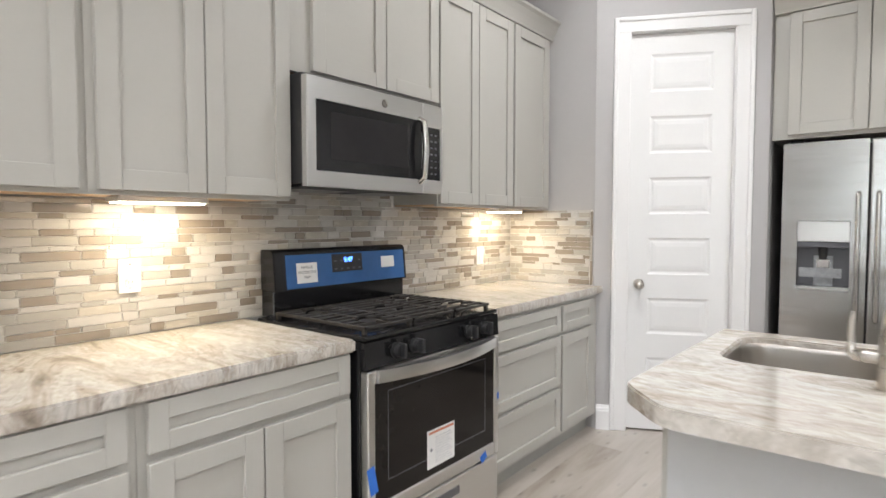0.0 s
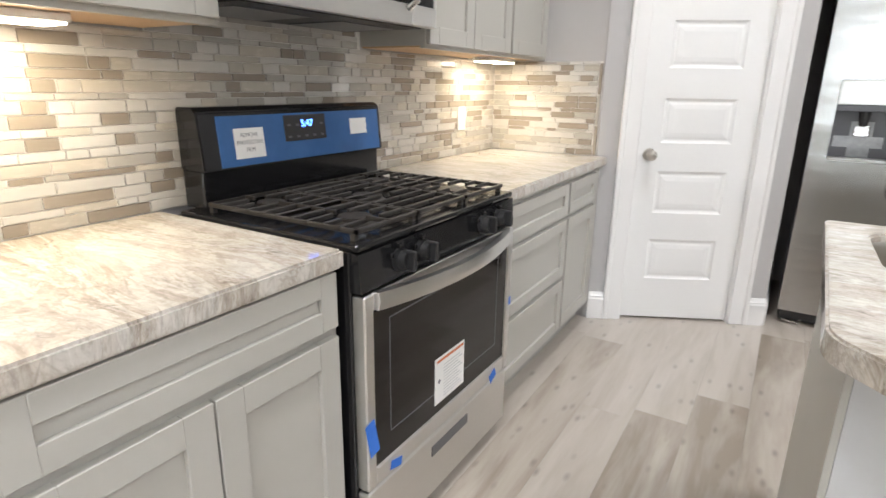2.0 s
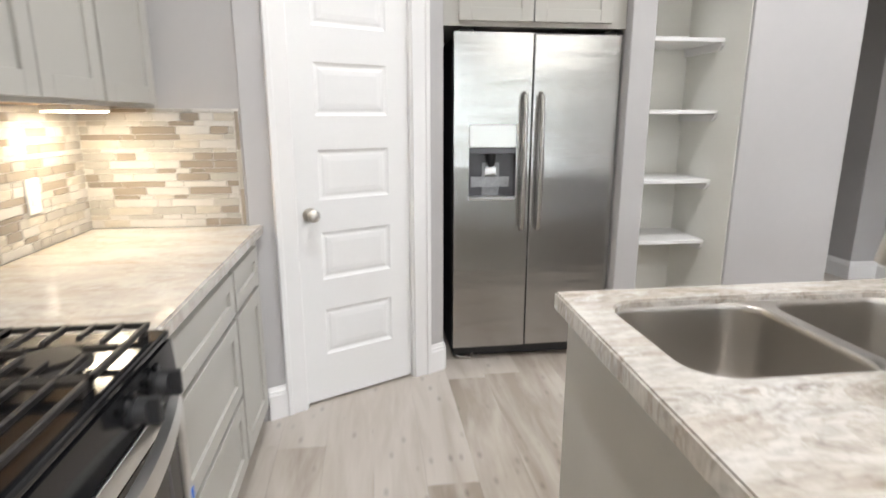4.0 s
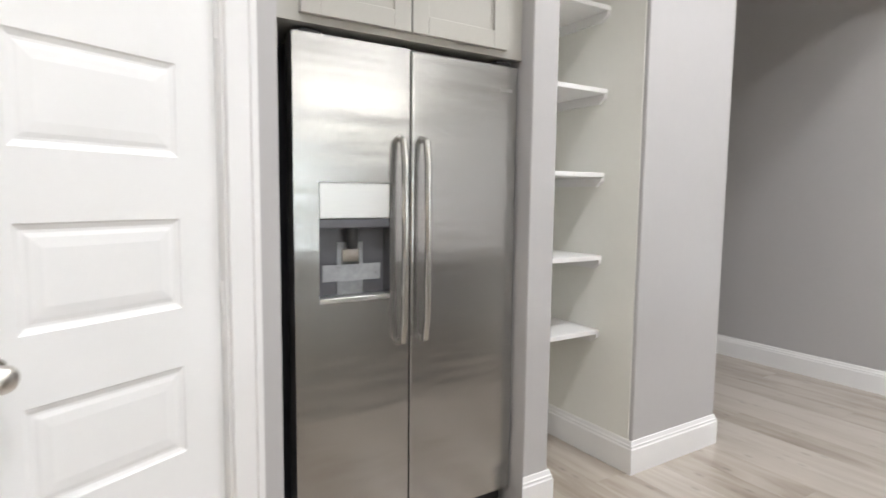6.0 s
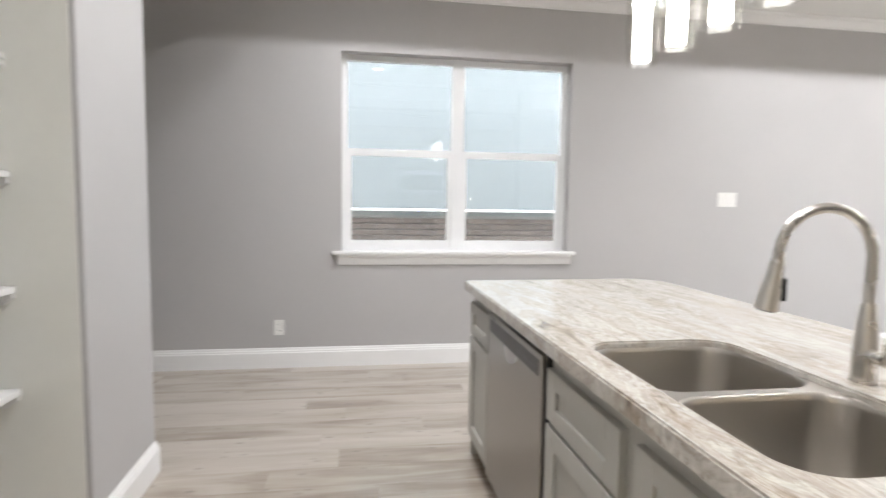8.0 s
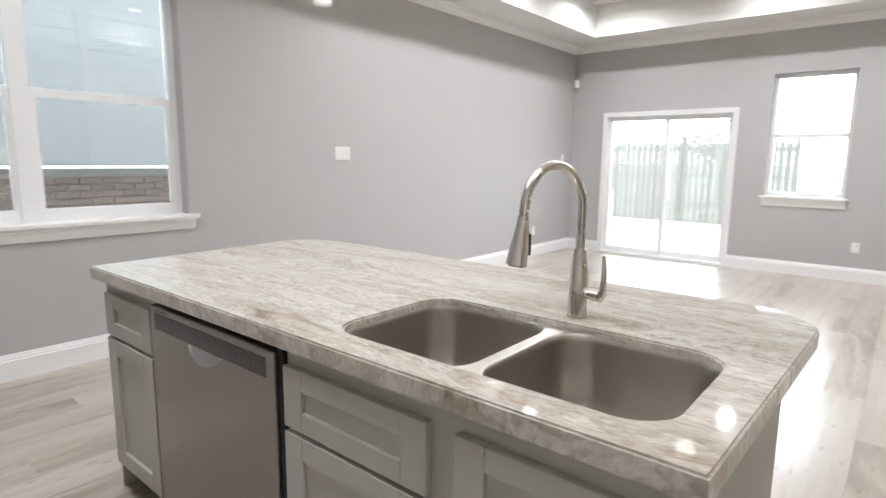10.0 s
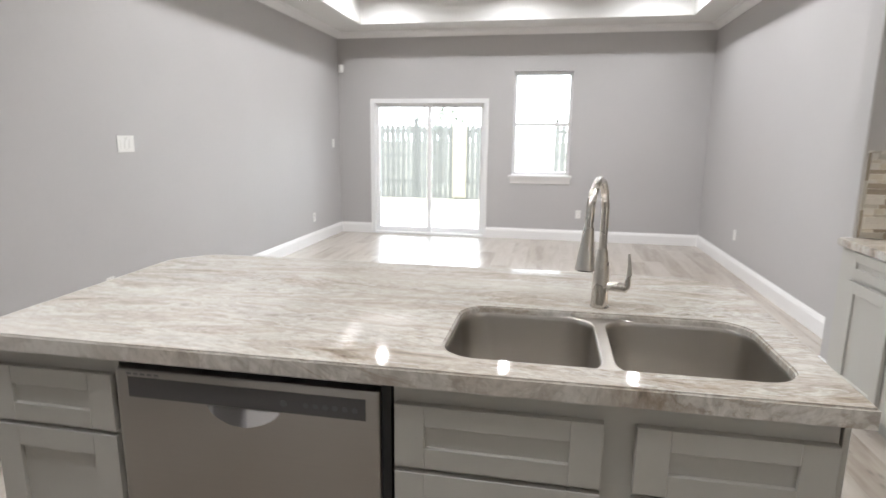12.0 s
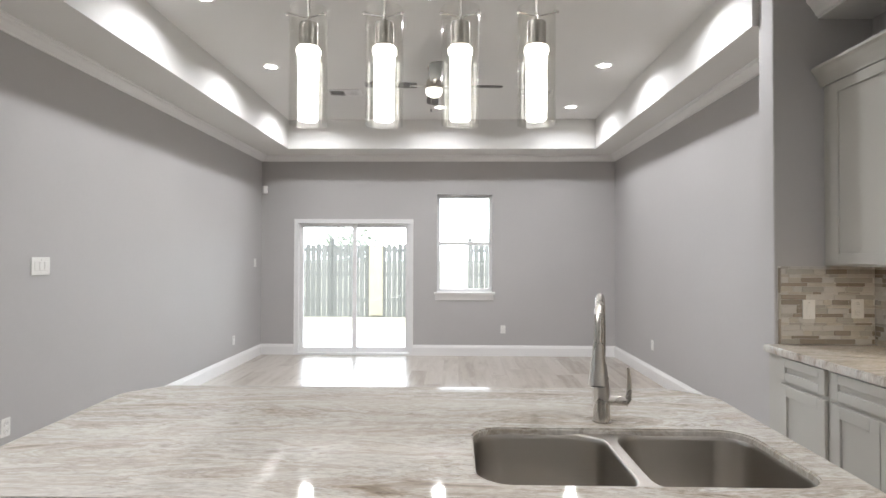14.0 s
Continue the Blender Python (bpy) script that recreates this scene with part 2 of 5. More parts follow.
PAPER = surface("white_paper", (0.78, 0.77, 0.75), 0.6, var=0.03, scale=10)
INK = surface("grey_print", (0.16, 0.16, 0.17), 0.6)
REDINK = surface("orange_print", (0.55, 0.16, 0.06), 0.6)
PLATE = surface("white_plastic_plate", (0.78, 0.77, 0.74), 0.3, var=0.02)
SLOT = surface("dark_slot", (0.05, 0.05, 0.05), 0.6)
GREYPANEL = surface("grey_control_panel", (0.10, 0.10, 0.11), 0.3, var=0.1)
GREYDARK = surface("fridge_side_grey", (0.03, 0.03, 0.032), 0.45, var=0.1)
VINYL = surface("white_window_vinyl", (0.80, 0.80, 0.80), 0.35, var=0.02)
GROUT = surface("light_grout", (0.68, 0.66, 0.62), 0.85, var=0.08, scale=20, fine=200, bump=0.3)
GAPSHADE = surface("black_gap_shade", (0.012, 0.012, 0.012), 0.6)
BLADE = surface("dark_walnut_blade", (0.04, 0.032, 0.027), 0.4, var=0.2, scale=4, stretch=(1, 8, 1))
GLASS = pane_glass("window_glass")
for m in (OVENGLASS, MWGLASS):
    m.node_tree.nodes["Principled BSDF"].inputs["Specular IOR Level"].default_value = 0.28
PLANK = plank_wood()
TILES = [surface("pale_marble_strip", (0.545, 0.525, 0.49), 0.20, var=0.10, scale=18, fine=60, stretch=(1, 1, 3), rand=0.5),
         surface("grey_stone_strip", (0.41, 0.385, 0.345), 0.24, var=0.12, scale=18, fine=60, stretch=(1, 1, 3), rand=0.5),
         surface("taupe_glass_strip", (0.285, 0.245, 0.200), 0.10, var=0.16, scale=10, fine=120, stretch=(1, 1, 6), rand=0.5, coat=0.5),
         surface("cream_stone_strip", (0.49, 0.45, 0.385), 0.26, var=0.10, scale=18, fine=60, stretch=(1, 1, 3), rand=0.5)]
LAMP = glow("lamp_white", (1.0, 0.98, 0.95), 10.0)
LEDBAR = glow("warm_led", (1.0, 0.86, 0.64), 8.0)
TUBE = glow("pendant_tube", (1.0, 0.98, 0.94), 4.5)
DIGITS = glow("blue_digits", (0.05, 0.16, 1.0), 6.0)

# ---- helpers for building ----
ORIGIN = {}


def thing(name, at, label="", category="", group="", kind=""):
    ob = new(name)
    ob.location = at
    ORIGIN[ob] = Vector(at)
    return tagged(ob, label, category, group, kind)


def part(name, bm, mat, parent=None, label="", smooth=False):
    """Links a bmesh, built in world metres, as one mesh object under a thing or a part."""
    o = ORIGIN.get(parent, Vector())
    bm.transform(Matrix.Translation(-o))
    me = bpy.data.meshes.new(name)
    bm.to_mesh(me)
    bm.free()
    for k in (mat if isinstance(mat, (list, tuple)) else (mat,)):
        me.materials.append(k)
    if smooth:
        me.shade_smooth()
        me.set_sharp_from_angle(angle=radians(35))
    ob = new(name, me)
    if parent:
        ob.parent = parent
    ORIGIN[ob] = o
    return tagged(ob, label)


def piece(name, bm, mat, label, category, kind="structure"):
    """A piece of the setting, or a thing of one mesh."""
    return tagged(part(name, bm, mat), label, category, kind=kind)


def box(x0, x1, y0, y1, z0, z1, bevel=0.0, bm=None, seg=1):
    b = bmesh.new()
    bmesh.ops.create_cube(b, size=1)
    b.transform(Matrix.Translation(((x0 + x1) / 2, (y0 + y1) / 2, (z0 + z1) / 2)) @ Matrix.Diagonal((abs(x1 - x0), abs(y1 - y0), abs(z1 - z0), 1)))
    if bevel:
        bmesh.ops.bevel(b, geom=b.edges[:], offset=bevel, segments=seg, affect='EDGES', profile=0.6)
    return add(bm, b)


def add(bm, b):
    """Joins b into bm, if there is one."""
    if bm is None:
        return b
    me = bpy.data.meshes.new("tmp")
    b.to_mesh(me)
    bm.from_mesh(me)
    bpy.data.meshes.remove(me)
    b.free()
    return bm


def cyl(p, q, r, r2=None, n=24, bm=None, bevel=0.0):
    p, q = Vector(p), Vector(q)
    b = bmesh.new()
    bmesh.ops.create_cone(b, cap_ends=True, segments=n, radius1=r, radius2=r if r2 is None else r2, depth=(q - p).length)
    if bevel:
        bmesh.ops.bevel(b, geom=[e for e in b.edges if any(len(f.verts) > 4 for f in e.link_faces)], offset=bevel, segments=2, affect='EDGES')
    b.transform(Matrix.Translation((p + q) / 2) @ (q - p).to_track_quat('Z', 'Y').to_matrix().to_4x4())
    return add(bm, b)


def tube(points, r, n=12, bm=None, cap=True):
    """A round bar along points; r is a radius, or one for each point."""
    b = bmesh.new()
    pts = [Vector(p) for p in points]
    rs = r if isinstance(r, (list, tuple)) else [r] * len(pts)
    rings, side = [], None
    for i, p in enumerate(pts):
        d = (pts[min(i + 1, len(pts) - 1)] - pts[max(i - 1, 0)]).normalized()
        if side is None:
            side = d.orthogonal().normalized()
        side = (side - d * side.dot(d)).normalized()
        up = d.cross(side)
        rings.append([b.verts.new(p + rs[i] * (math.cos(a) * side + math.sin(a) * up)) for a in (2 * math.pi * k / n for k in range(n))])
    for r0, r1 in zip(rings, rings[1:]):
        for k in range(n):
            b.faces.new((r0[k], r0[(k + 1) % n], r1[(k + 1) % n], r1[k]))
    if cap:
        b.faces.new(rings[0][::-1])
        b.faces.new(rings[-1])
    bmesh.ops.recalc_face_normals(b, faces=b.faces)
    return add(bm, b)


def prism(outline, z0, z1, bm=None, bevel=0.0):
    """A slab with the outline given as (x, y)."""
    b = bmesh.new()
    f = b.faces.new([b.verts.new((x, y, z0)) for x, y in outline])
    up = bmesh.ops.extrude_face_region(b, geom=[f])["geom"]
    bmesh.ops.translate(b, vec=(0, 0, z1 - z0), verts=[v for v in up if isinstance(v, bmesh.types.BMVert)])
    bmesh.ops.recalc_face_normals(b, faces=b.faces)
    if bevel:
        bmesh.ops.bevel(b, geom=[e for e in b.edges if abs(e.verts[0].co.z - e.verts[1].co.z) < 1e-5], offset=bevel, segments=2, affect='EDGES')
    return add(bm, b)


def moulding(p, q, out, profile, k0=0, k1=0, bm=None):
    """A profile of (out, z) swept from p to q; out: the way it stands off the wall; k: +1 outer, -1 inner mitre."""
    p, q, out = Vector((*p, 0)), Vector((*q, 0)), Vector((*out, 0)).normalized()
    d = (q - p).normalized()
    b = bmesh.new()
    ends = []
    for at, k, s in ((p, k0, -1), (q, k1, 1)):
        ends.append([b.verts.new(at + out * o + d * (s * k * o) + Vector((0, 0, z))) for o, z in profile])
    n = len(profile)
    for i in range(n):
        b.faces.new((ends[0][i], ends[0][(i + 1) % n], ends[1][(i + 1) % n], ends[1][i]))
    b.faces.new(ends[0])
    b.faces.new(ends[1][::-1])
    bmesh.ops.recalc_face_normals(b, faces=b.faces)
    return add(bm, b)


def wall_box(axis, a, b_, c0, c1, z0, z1, holes=(), bm=None):
    """A wall that fills a..b_ across its thickness (on x or y), c0..c1 along, with holes (c, c, z, z) through it."""
    bm = bm or bmesh.new()
    def put(u0, u1, w0, w1):
        if u1 - u0 > 1e-4 and w1 - w0 > 1e-4:
            box(a, b_, u0, u1, w0, w1, bm=bm) if axis == 'x' else box(u0, u1, a, b_, w0, w1, bm=bm)
    at = c0
    for h0, h1, hz0, hz1 in sorted(holes):
        put(at, h0, z0, z1)
        put(h0, h1, z0, hz0)
        put(h0, h1, hz1, z1)
        at = h1
    put(at, c1, z0, z1)
    return bm

# ---- the setting ----
EX, SY, WLX, WX, NY = 3.78, -4.739, -1.452, -1.668, 3.408
SOFFIT, TRAY = 2.945, 3.35
P0 = Vector((-1.042, 3.400))
DA = radians(27.1)
DD, DN = Vector((math.cos(DA), math.sin(DA))), Vector((math.sin(DA), -math.cos(DA)))
D0, D1, DTOP = 0.212, 0.795, 2.462
DIAG = Matrix.Translation((P0.x, P0.y, 0)) @ Matrix.Rotation(DA, 4, 'Z')

floor_slab = piece("floor", box(-1.9, 4.0, -4.92, 6.8, -0.15, -0.010), TOE, "grey-brown wood-look plank floor", "floor")

piece("wall_east", wall_box('x', EX, EX + 0.16, -4.9, 5.15, -0.01, TRAY, [(1.155, 3.01, 0.912, 2.452)]), WALL, "matt greige painted wall with a double window", "wall")
piece("wall_south", wall_box('y', SY - 0.16, SY, -1.61, EX, -0.01, TRAY, [(1.530, 3.278, -0.01, 2.0), (0.352, 1.170, 0.93, 2.378)]), WALL, "matt greige painted wall with a patio door and a window", "wall")
piece("wall_west_living", box(WLX - 0.16, WLX, SY, -0.105, -0.01, TRAY), WALL, "matt greige painted living room wall", "wall")
piece("wall_stub", box(-1.83, -1.06, -0.105, 0.060, -0.01, TRAY, bevel=0.006), WALL, "matt greige stub wall between kitchen and living room", "wall")
piece("wall_west_kitchen", box(WX - 0.16, WX, 0.060, NY, -0.01, TRAY), WALL, "matt greige kitchen wall behind the range", "wall")
piece("wall_north_kitchen", box(WX - 0.16, -1.042, NY, NY + 0.14, -0.01, TRAY), WALL, "matt greige short kitchen end wall", "wall")
L_DIAG = 0.99
b = wall_box('y', 0.0, 0.12, 0.0, L_DIAG, -0.01, TRAY, [(D0 - 0.015, D1 + 0.015, -0.01, DTOP + 0.015)])
b.transform(DIAG)
piece("wall_pantry", b, WALL, "matt greige slanting wall round the pantry door", "wall")
# Two unseen walls, added so that no daylight leaks under the pantry door.
piece("wall_daylight_block_west", box(-1.83, -1.69, NY + 0.14, 4.90, -0.01, TRAY), WALL, "unseen plain wall added to keep daylight out of the pantry", "wall")
piece("wall_daylight_block_north", box(-1.69, -0.30, 4.78, 4.90, -0.01, TRAY), WALL, "unseen plain back wall added to keep daylight out of the pantry", "wall")
piece("wall_fridge_side", box(-0.30, -0.160, 3.855, 4.78, -0.01, TRAY), WALL, "matt greige alcove wall beside the refrigerator", "wall")
piece("wall_alcove_back", box(-0.30, 0.93, 4.78, 4.90, -0.01, TRAY), WALL, "matt greige wall behind the refrigerator", "wall")
piece("wall_pilaster", box(0.80, 0.93, 3.85, 4.78, -0.01, TRAY, bevel=0.004), WALL, "matt greige wall end between refrigerator and shelves", "wall")
piece("wall_niche_back", box(0.93, 1.46, 4.45, 4.62, -0.01, SOFFIT), NICHE, "cream painted back wall of the shelf niche", "wall")
piece("wall_column", box(1.46, 2.10, 3.85, 6.5, -0.01, TRAY, bevel=0.004), WALL, "matt greige wide wall end beside the shelf niche", "wall")
piece("wall_niche_lining", box(1.454, 1.4595, 3.87, 4.45, -0.01, SOFFIT), NICHE, "cream painted side of the shelf niche", "wall")
piece("wall_niche_lining_west", box(0.9305, 0.936, 3.87, 4.45, -0.01, SOFFIT), NICHE, "cream painted side of the shelf niche", "wall")
piece("wall_hall_jog", box(3.52, EX + 0.16, 5.15, 6.5, -0.01, TRAY), WALL, "matt greige wall corner in the hall", "wall")
piece("wall_hall_north", box(1.4, EX + 0.16, 6.5, 6.64, -0.01, TRAY), WALL, "matt greige wall at the end of the hall", "wall")

piece("ceiling", box(-1.9, 4.0, -4.85, 6.7, TRAY, TRAY + 0.12), CEIL, "flat white painted ceiling of the raised tray", "ceiling")
piece("ceiling_soffit_east", box(3.22, EX, SY, 3.30, SOFFIT, TRAY), CEIL, "white dropped ceiling edge along the window wall", "ceiling")
piece("ceiling_soffit_south", box(WLX, 3.22, SY, -4.16, SOFFIT, TRAY), CEIL, "white dropped ceiling edge over the patio door", "ceiling")
piece("ceiling_soffit_west", box(WLX, -1.02, -4.16, -0.105, SOFFIT, TRAY), CEIL, "white dropped ceiling edge in the living room", "ceiling")
piece("ceiling_soffit_north", box(-1.08, EX, 3.30, 6.5, SOFFIT, TRAY), CEIL, "white lower ceiling over the hall and pantry", "ceiling")
piece("ceiling_soffit_kitchen", box(WX, -1.335, 0.060, NY, 2.92, TRAY), CEIL, "white dropped ceiling over the wall cabinets", "ceiling")

CROWN = [(0, 2.866), (0.012, 2.867), (0.016, 2.878), (0.034, 2.890), (0.058, 2.909), (0.078, 2.918), (0.082, 2.932), (0.098, 2.936), (0.098, SOFFIT), (0, SOFFIT)]
crown = thing("crown_moulding", (0, 0, 0), "white stepped crown moulding under the dropped ceiling", "moulding", kind="structure")
for p, q, o, k0, k1 in (((EX, SY), (EX, 5.15), (-1, 0), -1, -1), ((WLX, SY), (EX, SY), (0, 1), -1, -1), ((WLX, SY), (WLX, -0.105), (1, 0), -1, 0)):
    part("crown_length", moulding(p, q, o, CROWN, k0, k1), TRIM, crown)
KC = [(0.0005, 2.935), (0.012, 2.937), (0.02, 2.955), (0.05, 3.0), (0.065, 3.012), (0.072, 3.03), (0.072, 3.05), (0.0005, 3.05)]
part("crown_length", moulding((-1.335, 0.060), (-1.335, NY), (1, 0), KC), TRIM, crown)

BASE = [(0, -0.008), (0.016, -0.008), (0.016, 0.118), (0.012, 0.124), (0.012, 0.134), (0.008, 0.138), (0.004, 0.155), (0, 0.157)]
base = thing("baseboard", (0, 0, 0), "white painted baseboard with a stepped top", "baseboard", kind="structure")
dl, dr = P0 + DD * (D0 - 0.106), P0 + DD * (D1 + 0.106)
de = P0 + DD * L_DIAG
for p, q, o, k0, k1 in (((EX, SY), (EX, 5.15), (-1, 0), -1, -1), ((WLX, SY), (1.518, SY), (0, 1), -1, 0), ((3.290, SY), (EX, SY), (0, 1), 0, -1),
                        ((WLX, SY), (WLX, -0.105), (1, 0), -1, -1), ((WLX, -0.105), (-1.06, -0.105), (0, -1), -1, 1), ((-1.06, -0.105), (-1.06, 0.060), (1, 0), 1, 0),
                        ((P0.x + 0.02, P0.y + 0.011), dl, DN, 0, 0), (dr, de, DN, 0, 0), ((-0.160, 3.852), (-0.160, 4.78), (1, 0), 0, 0),
                        ((0.80, 3.85), (0.936, 3.85), (0, -1), 1, 1), ((0.936, 3.85), (0.936, 4.45), (1, 0), 1, -1), ((0.936, 4.45), (1.454, 4.45), (0, -1), -1, -1), ((1.454, 3.85), (1.454, 4.45), (-1, 0), 1, -1),
                        ((1.454, 3.85), (2.10, 3.85), (0, -1), 1, 1), ((2.10, 3.85), (2.10, 6.5), (1, 0), 1, -1), ((3.52, 5.15), (EX, 5.15), (0, -1), 1, -1), ((3.52, 5.15), (3.52, 6.5), (-1, 0), 1, -1), ((2.10, 6.5), (3.52, 6.5), (0, -1), -1, -1)):
    part("baseboard_length", moulding(p, q, o, BASE, k0, k1), TRIM, base)

# ---- pantry door ----
def pantry_door():
    door = thing("door_1", (P0.x + DD.x * D0, P0.y + DD.y * D0, 0), "closed white eight-foot door with six stacked raised panels", "door", kind="structure")
    b = bmesh.new()
    w = D1 - D0
    y0, y1 = 0.020, 0.055
    px0, px1 = D0 + 0.112, D1 - 0.112
    box(D0, px0, y0, y1, 0.012, DTOP, bm=b)
    box(px1, D1, y0, y1, 0.012, DTOP, bm=b)
    tops = [2.338 - 0.374 * i for i in range(6)]
    z = DTOP
    for t in tops:
        box(px0, px1, y0, y1, t, z, bm=b)
        z = t - 0.225
    box(px0, px1, y0, y1, 0.012, z, bm=b)
    for t in tops:
        rings = []
        for inset, dep in ((0.0, y0), (0.004, y0 + 0.003), (0.014, y0 + 0.0065), (0.020, y0 + 0.0065), (0.030, y0 + 0.004), (0.052, y0 + 0.0018)):
            rings.append([b.verts.new(c) for c in ((px0 + inset, dep, t - inset), (px1 - inset, dep, t - inset), (px1 - inset, dep, t - 0.225 + inset), (px0 + inset, dep, t - 0.225 + inset))])
        for r0, r1 in zip(rings, rings[1:]):
            for k in range(4):
                b.faces.new((r0[k], r0[(k + 1) % 4], r1[(k + 1) % 4], r1[k]))
        b.faces.new(rings[-1])
        bmesh.ops.recalc_face_normals(b, faces=[f for f in b.faces if all(v in sum(rings, []) for v in f.verts)])
    b.transform(DIAG)
    part("door_leaf", b, DOORW, door)
    k = cyl((D0 + 0.06, 0.02, 0.93), (D0 + 0.06, 0.012, 0.93), 0.032, bevel=0.002)
    cyl((D0 + 0.06, 0.012, 0.93), (D0 + 0.06, -0.02, 0.93), 0.012, bm=k)
    s = bmesh.new()
    bmesh.ops.create_uvsphere(s, u_segments=24, v_segments=14, radius=0.028)
    s.transform(Matrix.Translation((D0 + 0.06, -0.038, 0.93)) @ Matrix.Diagonal((1, 0.75, 1, 1)))
    add(k, s)
    k.transform(DIAG)
    part("knob", k, NICKEL, door, "round satin nickel knob", smooth=True)
    for z in (0.25, 1.0, 1.72, 2.3):
        h = cyl((D1 + 0.004, 0.016, z - 0.045), (D1 + 0.004, 0.016, z + 0.045), 0.007, n=10)
        h.transform(DIAG)
        part("hinge", h, TRIM, door)
    for name, x0, x1, z0, z1 in (("casing", D0 - 0.106, D0 - 0.008, 0, DTOP + 0.008), ("casing", D1 + 0.008, D1 + 0.106, 0, DTOP + 0.008), ("casing", D0 - 0.106, D1 + 0.106, DTOP + 0.008, DTOP + 0.1)):
        bb = box(x0, x1, -0.016, 0.0, z0, z1, bevel=0.003)
        if z0 == 0:
            e = x0 if x0 < D0 else x1 - 0.026
            box(e, e + 0.026, -0.024, -0.012, 0.0, DTOP + 0.1, bevel=0.004, bm=bb)
        else:
            box(x0 + 0.026, x1 - 0.026, -0.024, -0.012, z1 - 0.026, z1, bevel=0.004, bm=bb)
        bb.transform(DIAG)
        part(name, bb, TRIM, door)
    jb = box(D0 - 0.012, D0 - 0.002, -0.002, 0.12, 0.0, DTOP + 0.012)
    box(D1 + 0.002, D1 + 0.012, -0.002, 0.12, 0.0, DTOP + 0.012, bm=jb)
    box(D0 - 0.012, D1 + 0.012, -0.002, 0.12, DTOP + 0.003, DTOP + 0.013, bm=jb)
    jb.transform(DIAG)
    part("jamb", jb, TRIM, door)


pantry_door()

# ---- windows and patio door ----
def window_east():
    win = thing("window_1", (EX, 2.09, 0.905), "white vinyl double window with two sashes each and a painted sill", "window", kind="structure")
    y0, y1, z0, z1 = 1.155, 3.01, 0.912, 2.452
    mid = (y0 + y1) / 2
    xo = EX + 0.10
    fr = bmesh.new()
    box(xo, xo + 0.06, y0, y0 + 0.045, z0, z1, bm=fr)
    box(xo, xo + 0.06, y1 - 0.045, y1, z0, z1, bm=fr)
    box(xo - 0.01, xo + 0.06, mid - 0.05, mid + 0.05, z0, z1, bm=fr)
    for a, c in ((y0 + 0.045, mid - 0.05), (mid + 0.05, y1 - 0.045)):
        box(xo, xo + 0.06, a, c, z1 - 0.045, z1, bm=fr)
        box(xo, xo + 0.06, a, c, z0, z0 + 0.05, bm=fr)
    part("window_frame", fr, VINYL, win)
    zr = 1.70
    for a, c in ((y0 + 0.045, mid - 0.05), (mid + 0.05, y1 - 0.045)):
        up = box(xo + 0.035, xo + 0.055, a, c, zr, zr + 0.03)
        part("meeting_rail", up, VINYL, win)
        low = bmesh.new()
        box(xo + 0.005, xo + 0.03, a, c, zr - 0.03, zr + 0.012, bm=low)
        box(xo + 0.005, xo + 0.03, a, c, z0 + 0.05, z0 + 0.085, bm=low)
        box(xo + 0.005, xo + 0.03, a, a + 0.03, z0 + 0.085, zr - 0.03, bm=low)
        box(xo + 0.005, xo + 0.03, c - 0.03, c, z0 + 0.085, zr - 0.03, bm=low)
        part("lower_sash", low, VINYL, win)
        for n, xx, a2, c2, za, zb in (("pane", xo + 0.045, a, c, zr + 0.03, z1 - 0.045), ("pane", xo + 0.018, a + 0.03, c - 0.03, z0 + 0.085, zr - 0.03)):
            p = part(n, box(xx, xx + 0.004, a2, c2, za, zb), GLASS, win)
            p.visible_shadow = False
        part("sash_lock", box(xo - 0.006, xo + 0.005, (a + c) / 2 - 0.025, (a + c) / 2 + 0.025, zr + 0.006, zr + 0.018, bevel=0.003), VINYL, win)
    part("window_sill", box(EX - 0.05, EX + 0.10, y0 - 0.055, y1 + 0.07, z0 - 0.022, z0 + 0.006, bevel=0.006, seg=2), TRIM, win)
    part("apron", moulding((EX, y0 - 0.03), (EX, y1 + 0.03), (-1, 0), [(0, 0.81), (0.012, 0.812), (0.016, 0.83), (0.024, 0.86), (0.036, 0.874), (0.036, 0.8899), (0, 0.8899)], 0, 0), TRIM, win)


